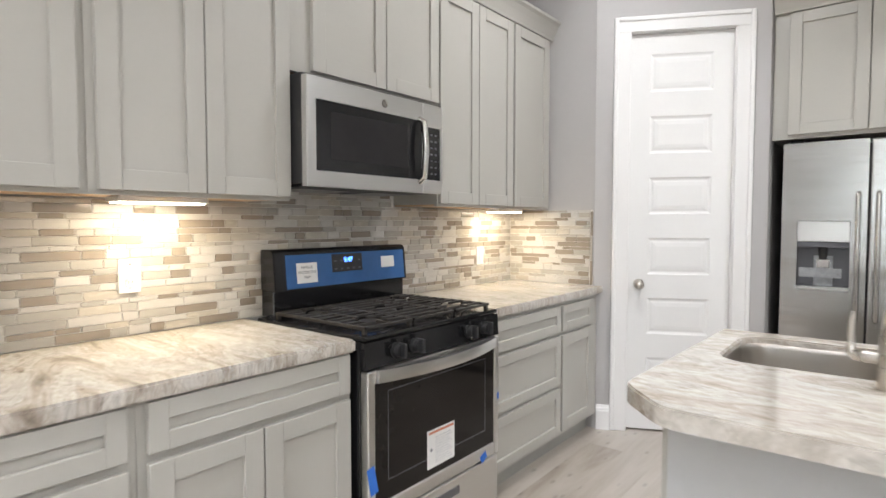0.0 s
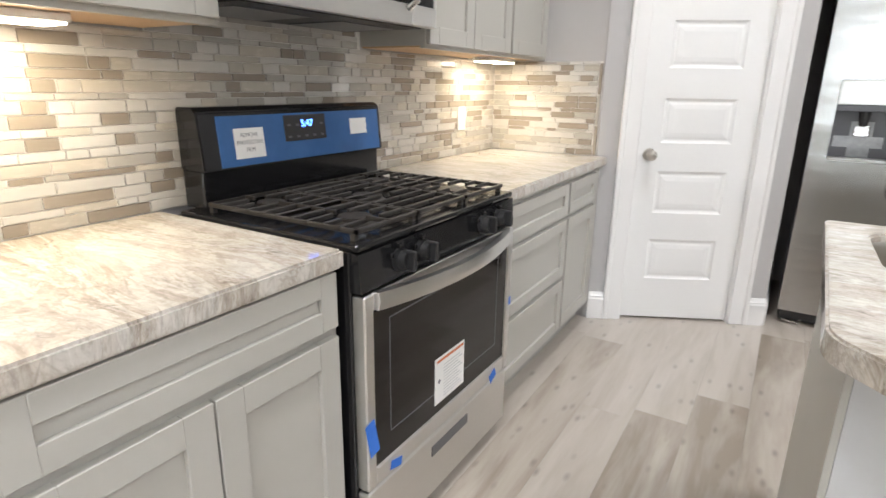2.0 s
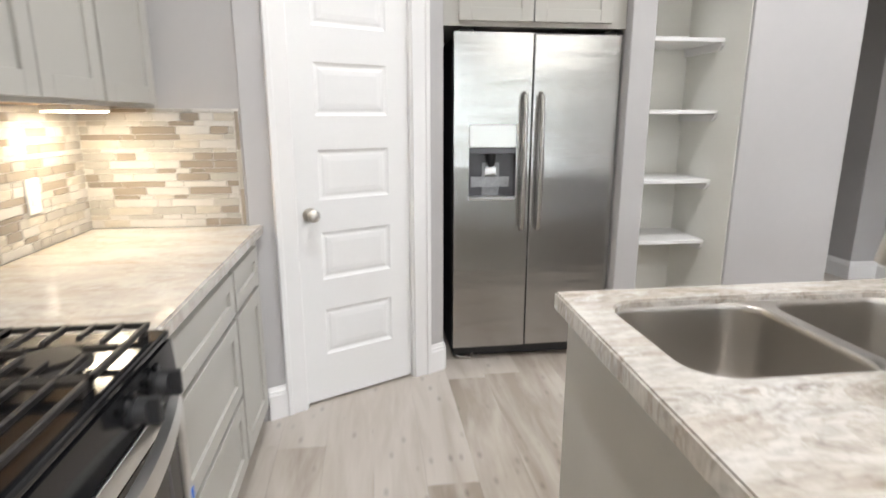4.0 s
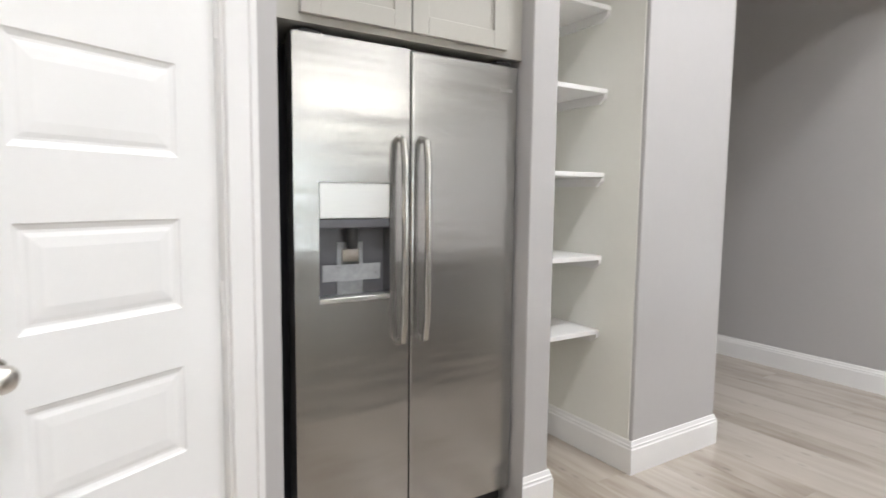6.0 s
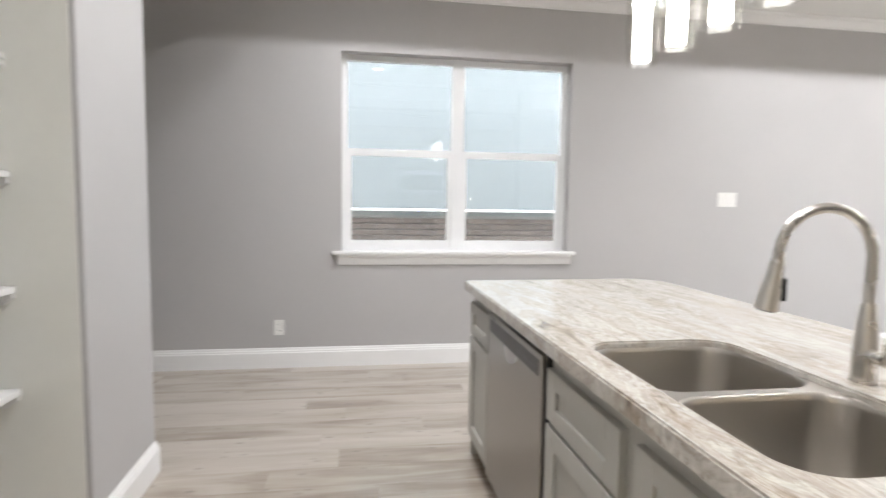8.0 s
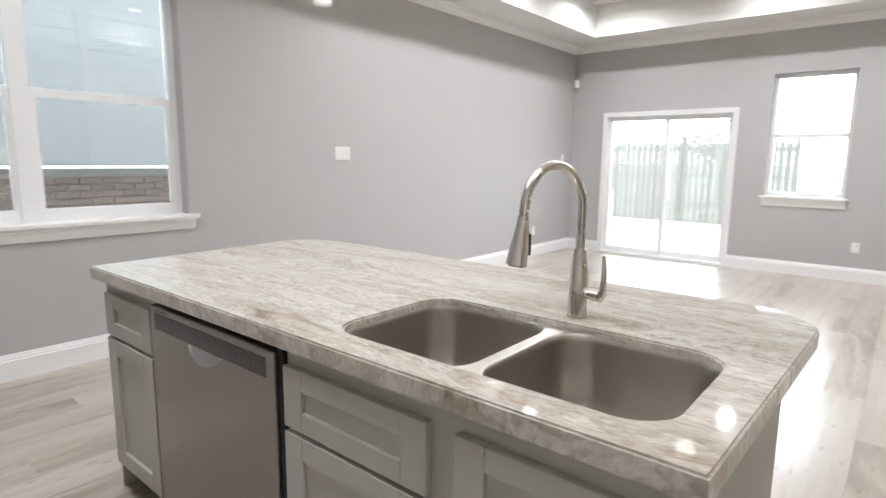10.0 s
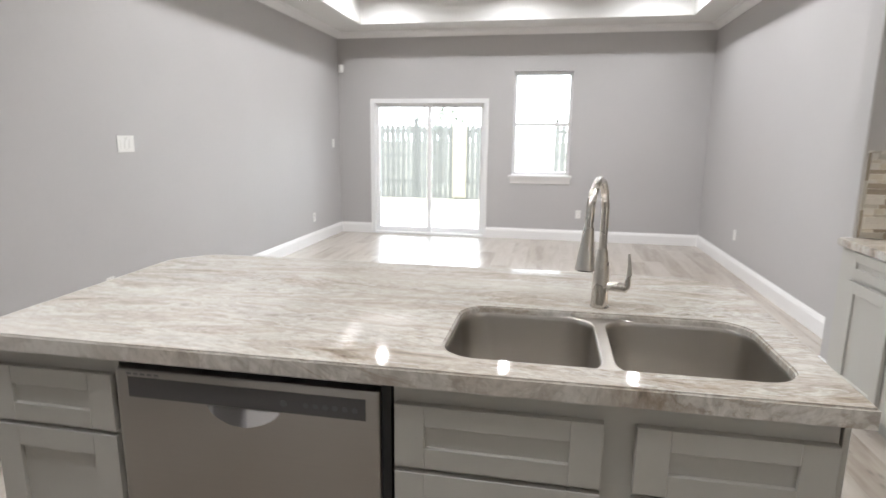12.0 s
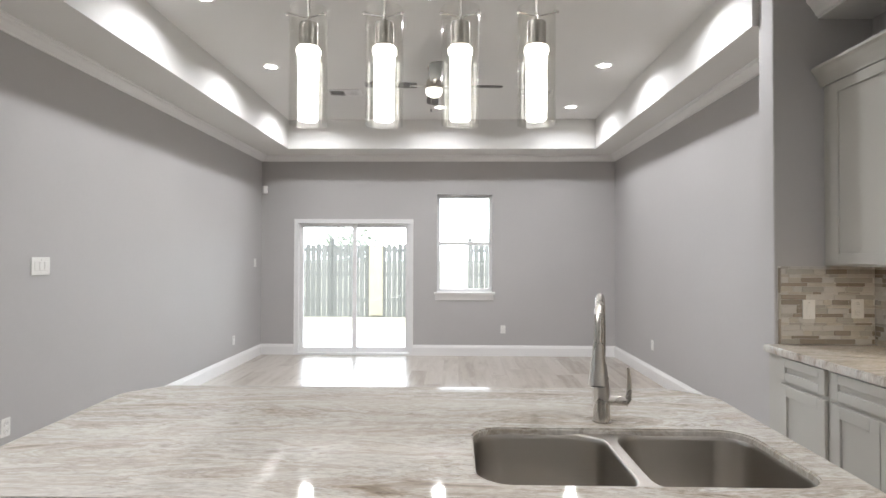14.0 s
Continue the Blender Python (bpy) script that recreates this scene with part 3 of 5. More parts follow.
def window_south():
    win = thing("window_2", (0.78, SY, 0.915), "white vinyl single-hung window with a painted sill", "window", kind="structure")
    x0, x1, z0, z1 = 0.352, 1.170, 0.93, 2.378
    yo = SY - 0.10
    fr = bmesh.new()
    box(x0, x0 + 0.045, yo - 0.06, yo, z0, z1, bm=fr)
    box(x1 - 0.045, x1, yo - 0.06, yo, z0, z1, bm=fr)
    box(x0 + 0.045, x1 - 0.045, yo - 0.06, yo, z1 - 0.045, z1, bm=fr)
    box(x0 + 0.045, x1 - 0.045, yo - 0.06, yo, z0, z0 + 0.05, bm=fr)
    part("window_frame", fr, VINYL, win)
    zr = 1.655
    rail = box(x0 + 0.045, x1 - 0.045, yo - 0.045, yo - 0.005, zr - 0.025, zr + 0.025, bevel=0.004)
    part("meeting_rail", rail, VINYL, win)
    for za, zb in ((z0 + 0.05, zr - 0.025), (zr + 0.025, z1 - 0.045)):
        p = part("pane", box(x0 + 0.045, x1 - 0.045, yo - 0.028, yo - 0.024, za, zb), GLASS, win)
        p.visible_shadow = False
    part("window_sill", box(x0 - 0.04, x1 + 0.04, SY - 0.10, SY + 0.05, z0 - 0.022, z0 + 0.006, bevel=0.006, seg=2), TRIM, win)
    part("apron", moulding((x0 - 0.02, SY), (x1 + 0.02, SY), (0, 1), [(0, 0.815), (0.012, 0.817), (0.018, 0.845), (0.03, 0.885), (0.036, 0.9079), (0, 0.9079)], 0, 0), TRIM, win)


def patio_door():
    d = thing("door_2", (2.4, SY, 0), "closed white vinyl sliding patio door with two glass panels", "door", kind="structure")
    x0, x1, z1 = 1.530, 3.278, 2.0
    yo = SY - 0.045
    fr = bmesh.new()
    for a, c in ((x0, x0 + 0.05), (x1 - 0.05, x1)):
        box(a, c, yo - 0.09, SY + 0.008, 0, z1, bm=fr)
    box(x0 + 0.05, x1 - 0.05, yo - 0.09, SY + 0.008, z1 - 0.05, z1, bm=fr)
    part("door_frame", fr, VINYL, d)
    part("track", box(x0 + 0.05, x1 - 0.05, yo - 0.09, SY + 0.02, -0.008, 0.03, bevel=0.004), VINYL, d)
    mid = (x0 + x1) / 2
    for a, c, yy in ((x0 + 0.05, mid + 0.035, yo - 0.07), (mid - 0.035, x1 - 0.05, yo - 0.03)):
        p = bmesh.new()
        box(a, a + 0.06, yy - 0.015, yy + 0.02, 0.03, z1 - 0.05, bm=p)
        box(c - 0.06, c, yy - 0.015, yy + 0.02, 0.03, z1 - 0.05, bm=p)
        box(a + 0.06, c - 0.06, yy - 0.015, yy + 0.02, z1 - 0.11, z1 - 0.05, bm=p)
        box(a + 0.06, c - 0.06, yy - 0.015, yy + 0.02, 0.03, 0.1, bm=p)
        pan = part("sliding_panel", p, VINYL, d)
        g = part("pane", box(a + 0.06, c - 0.06, yy, yy + 0.004, 0.1, z1 - 0.11), GLASS, pan)
        g.visible_shadow = False
    part("handle", box(x0 + 0.065, x0 + 0.085, yo - 0.05, yo - 0.02, 0.95, 1.15, bevel=0.006), VINYL, d)
    cs = bmesh.new()
    for a, c in ((x0 - 0.012, x0), (x1, x1 + 0.012)):
        box(a, c, SY - 0.001, SY + 0.012, 0.0, z1 + 0.012, bm=cs)
    box(x0, x1, SY - 0.001, SY + 0.012, z1, z1 + 0.012, bm=cs)
    part("trim", cs, TRIM, d)


window_east()
window_south()
patio_door()

# ---- outside ----
OUT_CONC = surface("pale_concrete", (0.42, 0.41, 0.385), 0.85, var=0.1, scale=1.5, fine=40, bump=0.2)
LAWN = surface("dry_pale_lawn", (0.24, 0.225, 0.165), 0.9, var=0.3, scale=2.0, fine=30, bump=0.6, bscale=40)
FENCEW = surface("weathered_fence_cedar", (0.105, 0.105, 0.098), 0.8, var=0.35, scale=4, fine=40, stretch=(6, 6, 1), rand=0.5)
SIDING = surface("pale_blue_grey_siding", (0.145, 0.154, 0.155), 0.6, var=0.05, scale=2, fine=30)
BRICK = surface("brown_grey_brick", (0.085, 0.065, 0.055), 0.85, var=0.3, scale=8, fine=60, bump=0.4, rand=0.8)
MORTAR = surface("pale_mortar", (0.22, 0.21, 0.20), 0.9, var=0.1)
LEAF = surface("soft_green_leaves", (0.20, 0.22, 0.18), 0.6, var=0.35, scale=6, island=True)
BARK = surface("grey_bark", (0.16, 0.13, 0.10), 0.9, var=0.25, scale=6, bump=0.6)
ground = piece("ground", box(-400, 400, -400, 400, -0.6, -0.16), LAWN, "pale dry lawn round the house", "ground")
piece("patio", box(-1.5, 6.0, -8.2, -4.84, -0.159, -0.06, bevel=0.01), OUT_CONC, "pale concrete patio slab behind the house", "pavement")
piece("side_strip", box(3.97, 5.9, -4.8, 8.0, -0.159, -0.08), OUT_CONC, "pale concrete strip between the houses", "pavement")


def fence():
    f = thing("fence", (2.5, -11.6, -0.16), "weathered grey wooden privacy fence of dog-eared boards", "fence")
    x = -4.0
    rng = random.Random(5)
    shapes = []
    for k in range(3):
        h = 1.95 + 0.02 * k
        b = bmesh.new()
        vs = [b.verts.new(c) for c in ((0, 0, 0), (0.135, 0, 0), (0.135, 0, h - 0.04), (0.10, 0, h), (0.035, 0, h), (0, 0, h - 0.04))]
        fc = b.faces.new(vs)
        ex = bmesh.ops.extrude_face_region(b, geom=[fc])["geom"]
        bmesh.ops.translate(b, vec=(0, 0.018, 0), verts=[v for v in ex if isinstance(v, bmesh.types.BMVert)])
        bmesh.ops.recalc_face_normals(b, faces=b.faces)
        me = bpy.data.meshes.new("board")
        b.to_mesh(me)
        b.free()
        me.materials.append(FENCEW)
        shapes.append(me)
    while x < 9.0:
        if 0.55 < x < 1.7:
            x += 0.147
            continue
        ob = new("board", rng.choice(shapes))
        ob.parent = f
        ob.location = (x - 2.5, rng.uniform(-0.004, 0.004), rng.uniform(-0.03, 0.01))
        x += 0.147
    for z, xa, xc in ((0.25, -4, 0.55), (0.95, -4, 0.55), (1.6, -4, 0.55), (0.25, 1.75, 9), (0.95, 1.75, 9), (1.6, 1.75, 9)):
        part("rail", box(xa, xc, -11.66, -11.62, z, z + 0.09), FENCEW, f)
    for px in (-1.6, 0.44, 1.75, 4.2, 6.6):
        part("post", box(px, px + 0.11, -11.75, -11.66, -0.16, 1.98, bevel=0.005), FENCEW, f)
    part("gate_panel", box(2.85, 3.22, -11.58, -11.54, -0.12, 1.80, bevel=0.01), surface("fresh_pine", (0.26, 0.235, 0.175), 0.7, var=0.12, scale=3, stretch=(6, 6, 1)), f, "pale new pine boards")


fence()


def neighbour_house():
    h = thing("neighbour_house", (6.4, 2, -0.16), "neighbouring house with pale siding over a brown brick base", "house")
    part("siding_wall", box(6.40, 9.5, -2.0, 9.0, 1.22, 3.4), SIDING, h)
    for i in range(13):
        part("siding_board", box(6.393, 6.40, -2.0, 9.0, 1.24 + 0.165 * i, 1.24 + 0.165 * i + 0.1635), SIDING, h)
    part("ledge", box(6.30, 6.42, -2.0, 9.0, 1.192, 1.22, bevel=0.006), TRIM, h, "white painted ledge")
    part("ledge_band", box(6.36, 6.42, -2.0, 9.0, 1.14, 1.191), SIDING, h, "pale board under the ledge")
    part("brick_base", box(6.39, 9.5, -2.0, 9.0, -0.16, 1.14), MORTAR, h)
    part("eave", box(6.05, 6.6, -2.1, 9.1, 3.4, 3.55), TRIM, h)
    rb = bmesh.new()
    vs = [rb.verts.new(c) for c in ((6.0, -2.1, 3.55), (6.0, 9.1, 3.55), (9.0, 9.1, 5.0), (9.0, -2.1, 5.0), (6.0, -2.1, 3.45), (6.0, 9.1, 3.45), (9.0, 9.1, 4.9), (9.0, -2.1, 4.9))]
    for q in ((0, 1, 2, 3), (7, 6, 5, 4), (0, 4, 5, 1), (1, 5, 6, 2), (2, 6, 7, 3), (3, 7, 4, 0)):
        rb.faces.new([vs[i] for i in q])
    part("roof", rb, GREYDARK, h, "dark shingle roof")
    me = bpy.data.meshes.new("brick")
    q = box(0, 0.022, 0, 0.205, 0, 0.062, bevel=0.004)
    q.to_mesh(me)
    q.free()
    me.materials.append(BRICK)
    for r in range(7):
        y = -0.9 + (0.107 if r % 2 else 0)
        while y < 4.6:
            ob = new("brick", me)
            ob.parent = h
            ob.location = (6.372 - 6.4, y - 2, 0.60 + 0.073 * r + 0.16)
            y += 0.215


neighbour_house()


def tree():
    t = thing("tree", (4.6, -17, -0.16), "green leafy tree behind the fence", "tree")
    part("trunk", tube([(4.6, -17, -0.16), (4.65, -17, 1.0), (4.55, -17, 1.7)], [0.16, 0.12, 0.08], 10), BARK, t)
    rng = random.Random(8)
    lv = bmesh.new()
    for _ in range(420):
        a, r = rng.uniform(0, 6.28), rng.random() ** 0.5
        h = rng.random()
        c = Vector((4.6 + math.cos(a) * r * 1.3 * math.sin(0.5 + 2.4 * h), -17 + math.sin(a) * r * 1.3, 1.35 + 1.15 * h + 0.2 * math.sin(3 * a)))
        n = Vector((rng.uniform(-1, 1), rng.uniform(-1, 1), rng.uniform(-1, 1))).normalized()
        s = n.orthogonal() * rng.uniform(0.06, 0.12)
        u = n.cross(s) * 0.5
        lv.faces.new([lv.verts.new(c + d) for d in (s, u, -s, -u)])
    part("crown", lv, LEAF, t)
    for k in range(4):
        part("limb", tube([(4.55, -17, 1.5), (4.55 + 0.5 * math.cos(k * 1.7), -17 + 0.4 * math.sin(k * 1.7), 2.0)], [0.05, 0.02], 7), BARK, t)


tree()
ac = thing("air_conditioner", (5.05, -8.4, -0.16), "grey outdoor air conditioning unit beside the patio", "air conditioner")
part("body", box(4.75, 5.35, -8.7, -8.1, -0.15, 0.75, bevel=0.02), GREYPANEL, ac)
for i in range(12):
    part("louvre", box(4.74, 4.755, -8.66, -8.14, -0.02 + 0.06 * i, 0.015 + 0.06 * i), VINYL, ac)
    part("louvre", box(4.79, 5.31, -8.095, -8.08, -0.02 + 0.06 * i, 0.015 + 0.06 * i), VINYL, ac)
part("fan_grille", cyl((5.05, -8.4, 0.75), (5.05, -8.4, 0.78), 0.24), MATTBLK, ac)

# ---- lamps ----
def downlight():
    d = thing("downlight", (0, 0, TRAY), "round white recessed ceiling light, switched on", "ceiling light", "recessed ceiling lights")
    ring = bmesh.new()
    bmesh.ops.create_circle(ring, segments=32, radius=0.085)
    inner = bmesh.ops.extrude_edge_only(ring, edges=ring.edges[:])["geom"]
    vs = [v for v in inner if isinstance(v, bmesh.types.BMVert)]
    for v in vs:
        v.co = v.co * (0.062 / 0.085)
        v.co.z = -0.006
    ring.transform(Matrix.Translation((0, 0, TRAY - 0.002)))
    part("trim_ring", ring, TRIM, d, smooth=True)
    part("lens", cyl((0, 0, TRAY - 0.0045), (0, 0, TRAY - 0.001), 0.062, n=28), LAMP, d)
    return d


# The last two are unseen lights, added to brighten hall, column and niche.
SPOTS = [(-0.57, -0.50), (1.10, -0.50), (2.75, -0.50), (-0.57, -2.0), (2.75, -2.0), (-0.55, -3.52), (1.10, -3.52), (2.77, -3.52),
         (-0.42, 2.56), (2.72, 2.6), (1.55, 2.95)]
first = downlight()
for i, (x, y) in enumerate(SPOTS):
    if i == 0:
        first.location = (x, y, TRAY)
    else:
        copy_thing(first, Matrix.Translation((x, y, TRAY)))
    la = bpy.data.lights.new("downlight_lamp", 'AREA')
    la.shape, la.size, la.energy, la.spread, la.color = 'DISK', 0.12, SPOT_W, radians(156), (0.955, 0.965, 1.0)
    new("downlight_lamp", la).location = (x, y, TRAY - 0.008)


def pendant():
    """One glass cylinder on a rod with a lit tube inside; hangs at x = 0, y = 0."""
    p = thing("pendant_light", (0, 0, 1.86), "clear glass cylinder pendant with a lit crackled tube", "pendant light", "pendants over the island")
    g = bmesh.new()
    r0, r1, n = 0.0585, 0.0550, 40
    rings = []
    for r, z in ((r0, 1.86), (r0, 2.215), (r1, 2.215), (r1, 1.86)):
        rings.append([g.verts.new((r * math.cos(6.28318 * k / n), r * math.sin(6.28318 * k / n), z)) for k in range(n)])
    for a, c in zip(rings, rings[1:] + rings[:1]):
        for k in range(n):
            g.faces.new((a[k], a[(k + 1) % n], c[(k + 1) % n], c[k]))
    bmesh.ops.recalc_face_normals(g, faces=g.faces)
    part("glass_cylinder", g, CLEAR, p, smooth=True)
    t = cyl((0, 0, 1.872), (0, 0, 2.075), 0.031, n=28, bevel=0.004)
    part("lit_tube", t, TUBE, p, "glowing white crackle tube", smooth=True)
    part("tube_collar", cyl((0, 0, 2.072), (0, 0, 2.097), 0.037, n=28, bevel=0.005), TUBE, p, "glowing flared collar", smooth=True)
    cap = cyl((0, 0, 2.0975), (0, 0, 2.172), 0.030, n=28, bevel=0.003)
    part("socket_cap", cap, NICKEL, p, "brushed nickel socket cap", smooth=True)
    for k in range(3):
        a = 0.5 + 2.0944 * k
        part("spoke", tube([(0.01 * math.cos(a), 0.01 * math.sin(a), 2.19), (0.066 * math.cos(a), 0.066 * math.sin(a), 2.19)], 0.0025, 8), CHROME, p)
        s = bmesh.new()
        bmesh.ops.create_uvsphere(s, u_segments=10, v_segments=8, radius=0.006)
        s.transform(Matrix.Translation((0.066 * math.cos(a), 0.066 * math.sin(a), 2.19)))
        part("spoke_knob", s, CHROME, p, smooth=True)
    part("rod", tube([(0, 0, 2.168), (0, 0, TRAY - 0.02)], 0.004, 8), NICKEL, p)
    return p


CLEAR = shell_glass()
pend = pendant()
for i, x in enumerate((0.655, 0.887, 1.119, 1.353)):
    if i == 0:
        pend.location = (x, 1.845, 1.842)
    else:
        copy_thing(pend, Matrix.Translation((x, 1.845, 1.842)))
bar = piece("pendant_canopy", box(0.60, 1.47, 1.79, 1.91, TRAY - 0.035, TRAY - 0.002, bevel=0.006), NICKEL, "brushed nickel ceiling bar of the pendant lights", "light fitting", kind="")


def ceiling_fan(x, y):
    f = thing("ceiling_fan", (x, y, TRAY), "brushed nickel ceiling fan with dark blades and a light bowl", "ceiling fan")
    part("canopy", cyl((x, y, TRAY - 0.06), (x, y, TRAY - 0.002), 0.045, 0.07, bevel=0.004), NICKEL, f, smooth=True)
    part("rod", cyl((x, y, 3.22), (x, y, TRAY - 0.05), 0.013), NICKEL, f)
    part("motor", cyl((x, y, 3.115), (x, y, 3.225), 0.095, 0.075, bevel=0.012), NICKEL, f, smooth=True)
    s = bmesh.new()
    bmesh.ops.create_uvsphere(s, u_segments=24, v_segments=12, radius=0.085)
    s.transform(Matrix.Translation((x, y, 3.11)) @ Matrix.Diagonal((1, 1, 0.75, 1)))
    part("light_bowl", s, glow("fan_bowl", (1.0, 0.95, 0.85), 2.5), f, "lit frosted glass bowl", smooth=True)
    part("pull_chain", tube([(x + 0.03, y, 3.07), (x + 0.03, y, 2.93)], 0.0025, 6), NICKEL, f)
    part("chain_knob", cyl((x + 0.03, y, 2.90), (x + 0.03, y, 2.93), 0.006, n=8), MATTBLK, f)
    for k in range(4):
        m = Matrix.Translation((x, y, 3.165)) @ Matrix.Rotation(radians(184 + 90 * k), 4, 'Z') @ Matrix.Rotation(radians(9), 4, 'X')
        b = prism([(0.17, -0.05), (0.55, -0.066), (0.67, -0.06), (0.69, -0.03), (0.69, 0.03), (0.67, 0.06), (0.55, 0.066), (0.17, 0.05)], -0.003, 0.004)
        b.transform(m)
        bl = part("blade", b, BLADE, f)
        q = box(0.08, 0.24, -0.016, 0.016, -0.008, -0.003, bevel=0.002)
        q.transform(m)
        part("bracket", q, NICKEL, bl)


ceiling_fan(1.116, -2.05)


def ceiling_vent(x, y):
    v = thing("ceiling_vent", (x, y, TRAY), "white louvred air vent in the ceiling", "vent", "ceiling vents")
    fr = bmesh.new()
    for a in ((x - 0.19, x + 0.19, y - 0.11, y - 0.09), (x - 0.19, x + 0.19, y + 0.09, y + 0.11), (x - 0.19, x - 0.17, y - 0.09, y + 0.09), (x + 0.17, x + 0.19, y - 0.09, y + 0.09), (x - 0.006, x + 0.006, y - 0.09, y + 0.09)):
        box(a[0], a[1], a[2], a[3], TRAY - 0.012, TRAY - 0.001, bm=fr)
    part("frame", fr, TRIM, v)
    part("backing", box(x - 0.17, x + 0.17, y - 0.09, y + 0.09, TRAY - 0.003, TRAY - 0.001), SLOT, v)
    for i in range(14):
        xx = x - 0.16 + i * 0.0245
        q = box(-0.009, 0.009, y - 0.09, y + 0.09, -0.001, 0.001)
        q.transform(Matrix.Translation((xx, 0, TRAY - 0.008)) @ Matrix.Rotation(radians(35 if i < 7 else -35), 4, 'Y'))
        part("slat", q, TRIM, v)


ceiling_vent(2.18, -2.88)
ceiling_vent(-0.03, -2.88)

# ---- cabinets ----
def facing(kind, a, plane, z):
    """The pose of a front whose lower left corner lies at a along the run, as seen by who faces it."""
    if kind == 'E':
        return Matrix.Translation((plane, a, z)) @ Matrix.Rotation(radians(90), 4, 'Z')
    if kind == 'N':
        return Matrix.Translation((a, plane, z)) @ Matrix.Rotation(radians(180), 4, 'Z')
    return Matrix.Translation((a, plane, z))


def front(name, c, kind, a0, a1, z0, z1, plane, rail=0.062, stile=None):
    """A shaker front: a recessed panel with its own stiles and rails round it."""
    w, h, depth = abs(a1 - a0), z1 - z0, 0.02
    stile = stile or rail
    m = facing(kind, a1 if kind == 'N' else a0, plane, z0)
    q = box(stile - 0.002, w - stile + 0.002, -depth + 0.011, -0.001, rail - 0.002, h - rail + 0.002)
    q.transform(m)
    leaf = part(name, q, CAB, c)
    for n, x0, x1, w0, w1 in (("stile", 0, stile, 0, h), ("stile", w - stile, w, 0, h), ("rail", stile, w - stile, h - rail, h), ("rail", stile, w - stile, 0, rail)):
        q = box(x0, x1, -depth, 0, w0, w1, bevel=0.0015)
        q.transform(m)
        part(n, q, CAB, leaf)
    return leaf


FX = -1.020


def base_west(y0, y1, fronts, label, end=None):
    c = thing("base_cabinet", (-1.3, (y0 + y1) / 2, 0), label, "cabinet", "base cabinets along the range wall")
    part("body", box(WX + 0.01, FX, y0 + 0.001, y1 - 0.001, 0.105, 0.868), CAB, c)
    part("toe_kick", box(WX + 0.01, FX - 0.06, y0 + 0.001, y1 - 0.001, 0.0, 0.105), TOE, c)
    for name, a0, a1, z0, z1 in fronts:
        front(name, c, 'E', a0, a1, z0, z1, FX, 0.05 if name == "drawer_front" else 0.062)
    return c


base_west(0.07, 0.637, [("drawer_front", 0.215, 0.613, 0.732, 0.864), ("door", 0.215, 0.613, 0.125, 0.708)], "sage grey shaker base cabinet with one drawer over a door")
base_west(0.637, 1.338, [("drawer_front", 0.661, 1.325, 0.732, 0.864), ("door", 0.661, 0.986, 0.125, 0.708), ("door", 0.991, 1.325, 0.125, 0.708)], "sage grey shaker base cabinet with a wide drawer over two doors")
base_west(2.172, 2.893, [("drawer_front", 2.182, 2.88, 0.70, 0.848), ("drawer_front", 2.182, 2.88, 0.408, 0.68), ("drawer_front", 2.182, 2.88, 0.13, 0.386)], "sage grey shaker base cabinet with three stacked drawers")
base_west(2.893, 3.396, [("drawer_front", 2.906, 3.30, 0.70, 0.848), ("door", 2.906, 3.30, 0.13, 0.68)], "narrow sage grey shaker base cabinet with a drawer over a door")
UFX = -1.365


def wall_cab(y0, y1, z0, z1, doors, label, open_end=False):
    c = thing("wall_cabinet", (-1.5, (y0 + y1) / 2, z0), label, "cabinet", "wall cabinets along the range wall")
    part("body", box(WX + 0.005, UFX, y0 + 0.001, y1 - 0.001, z0 + 0.012, z1), CAB, c)
    part("light_rail", box(UFX - 0.02, UFX, y0 + 0.001, y1 - 0.001, z0 + 0.002, z0 + 0.0118), CAB, c)
    part("underside", box(WX + 0.01, UFX - 0.022, y0 + 0.004, y1 - 0.004, z0 + 0.006, z0 + 0.0118), CABIN, c, "bare maple underside")
    for a0, a1 in doors:
        front("door", c, 'E', a0, a1, z0 + 0.016, z1 - 0.03, UFX)
    return c


UZ0, UZ1 = 1.392, 2.515
wall_cab(0.064, 0.664, UZ0, UZ1, [(0.15, 0.641)], "sage grey shaker wall cabinet with one door")
wall_cab(0.664, 1.352, UZ0, UZ1, [(0.69, 1.012), (1.017, 1.346)], "sage grey shaker wall cabinet with two doors")
wall_cab(1.352, 2.232, 1.885, UZ1, [(1.455, 1.856), (1.862, 2.226)], "short sage grey shaker wall cabinet over the microwave")
wall_cab(2.232, 2.935, UZ0, UZ1, [(2.240, 2.570), (2.576, 2.923)], "sage grey shaker wall cabinet with two doors")
wall_cab(2.935, 3.402, UZ0, UZ1, [(2.946, 3.362)], "narrow sage grey shaker wall cabinet with one door")
CC = [(0.0005, 2.492), (0.022, 2.492), (0.026, 2.507), (0.045, 2.547), (0.062, 2.577), (0.076, 2.592), (0.076, 2.608), (0.0005, 2.608)]
cc = thing("cabinet_crown", (-1.36, 1.7, 2.5), "sage grey crown moulding along the wall cabinets", "moulding")
part("crown_length", moulding((UFX, 0.058), (UFX, NY - 0.002), (1, 0), CC), CAB, cc)


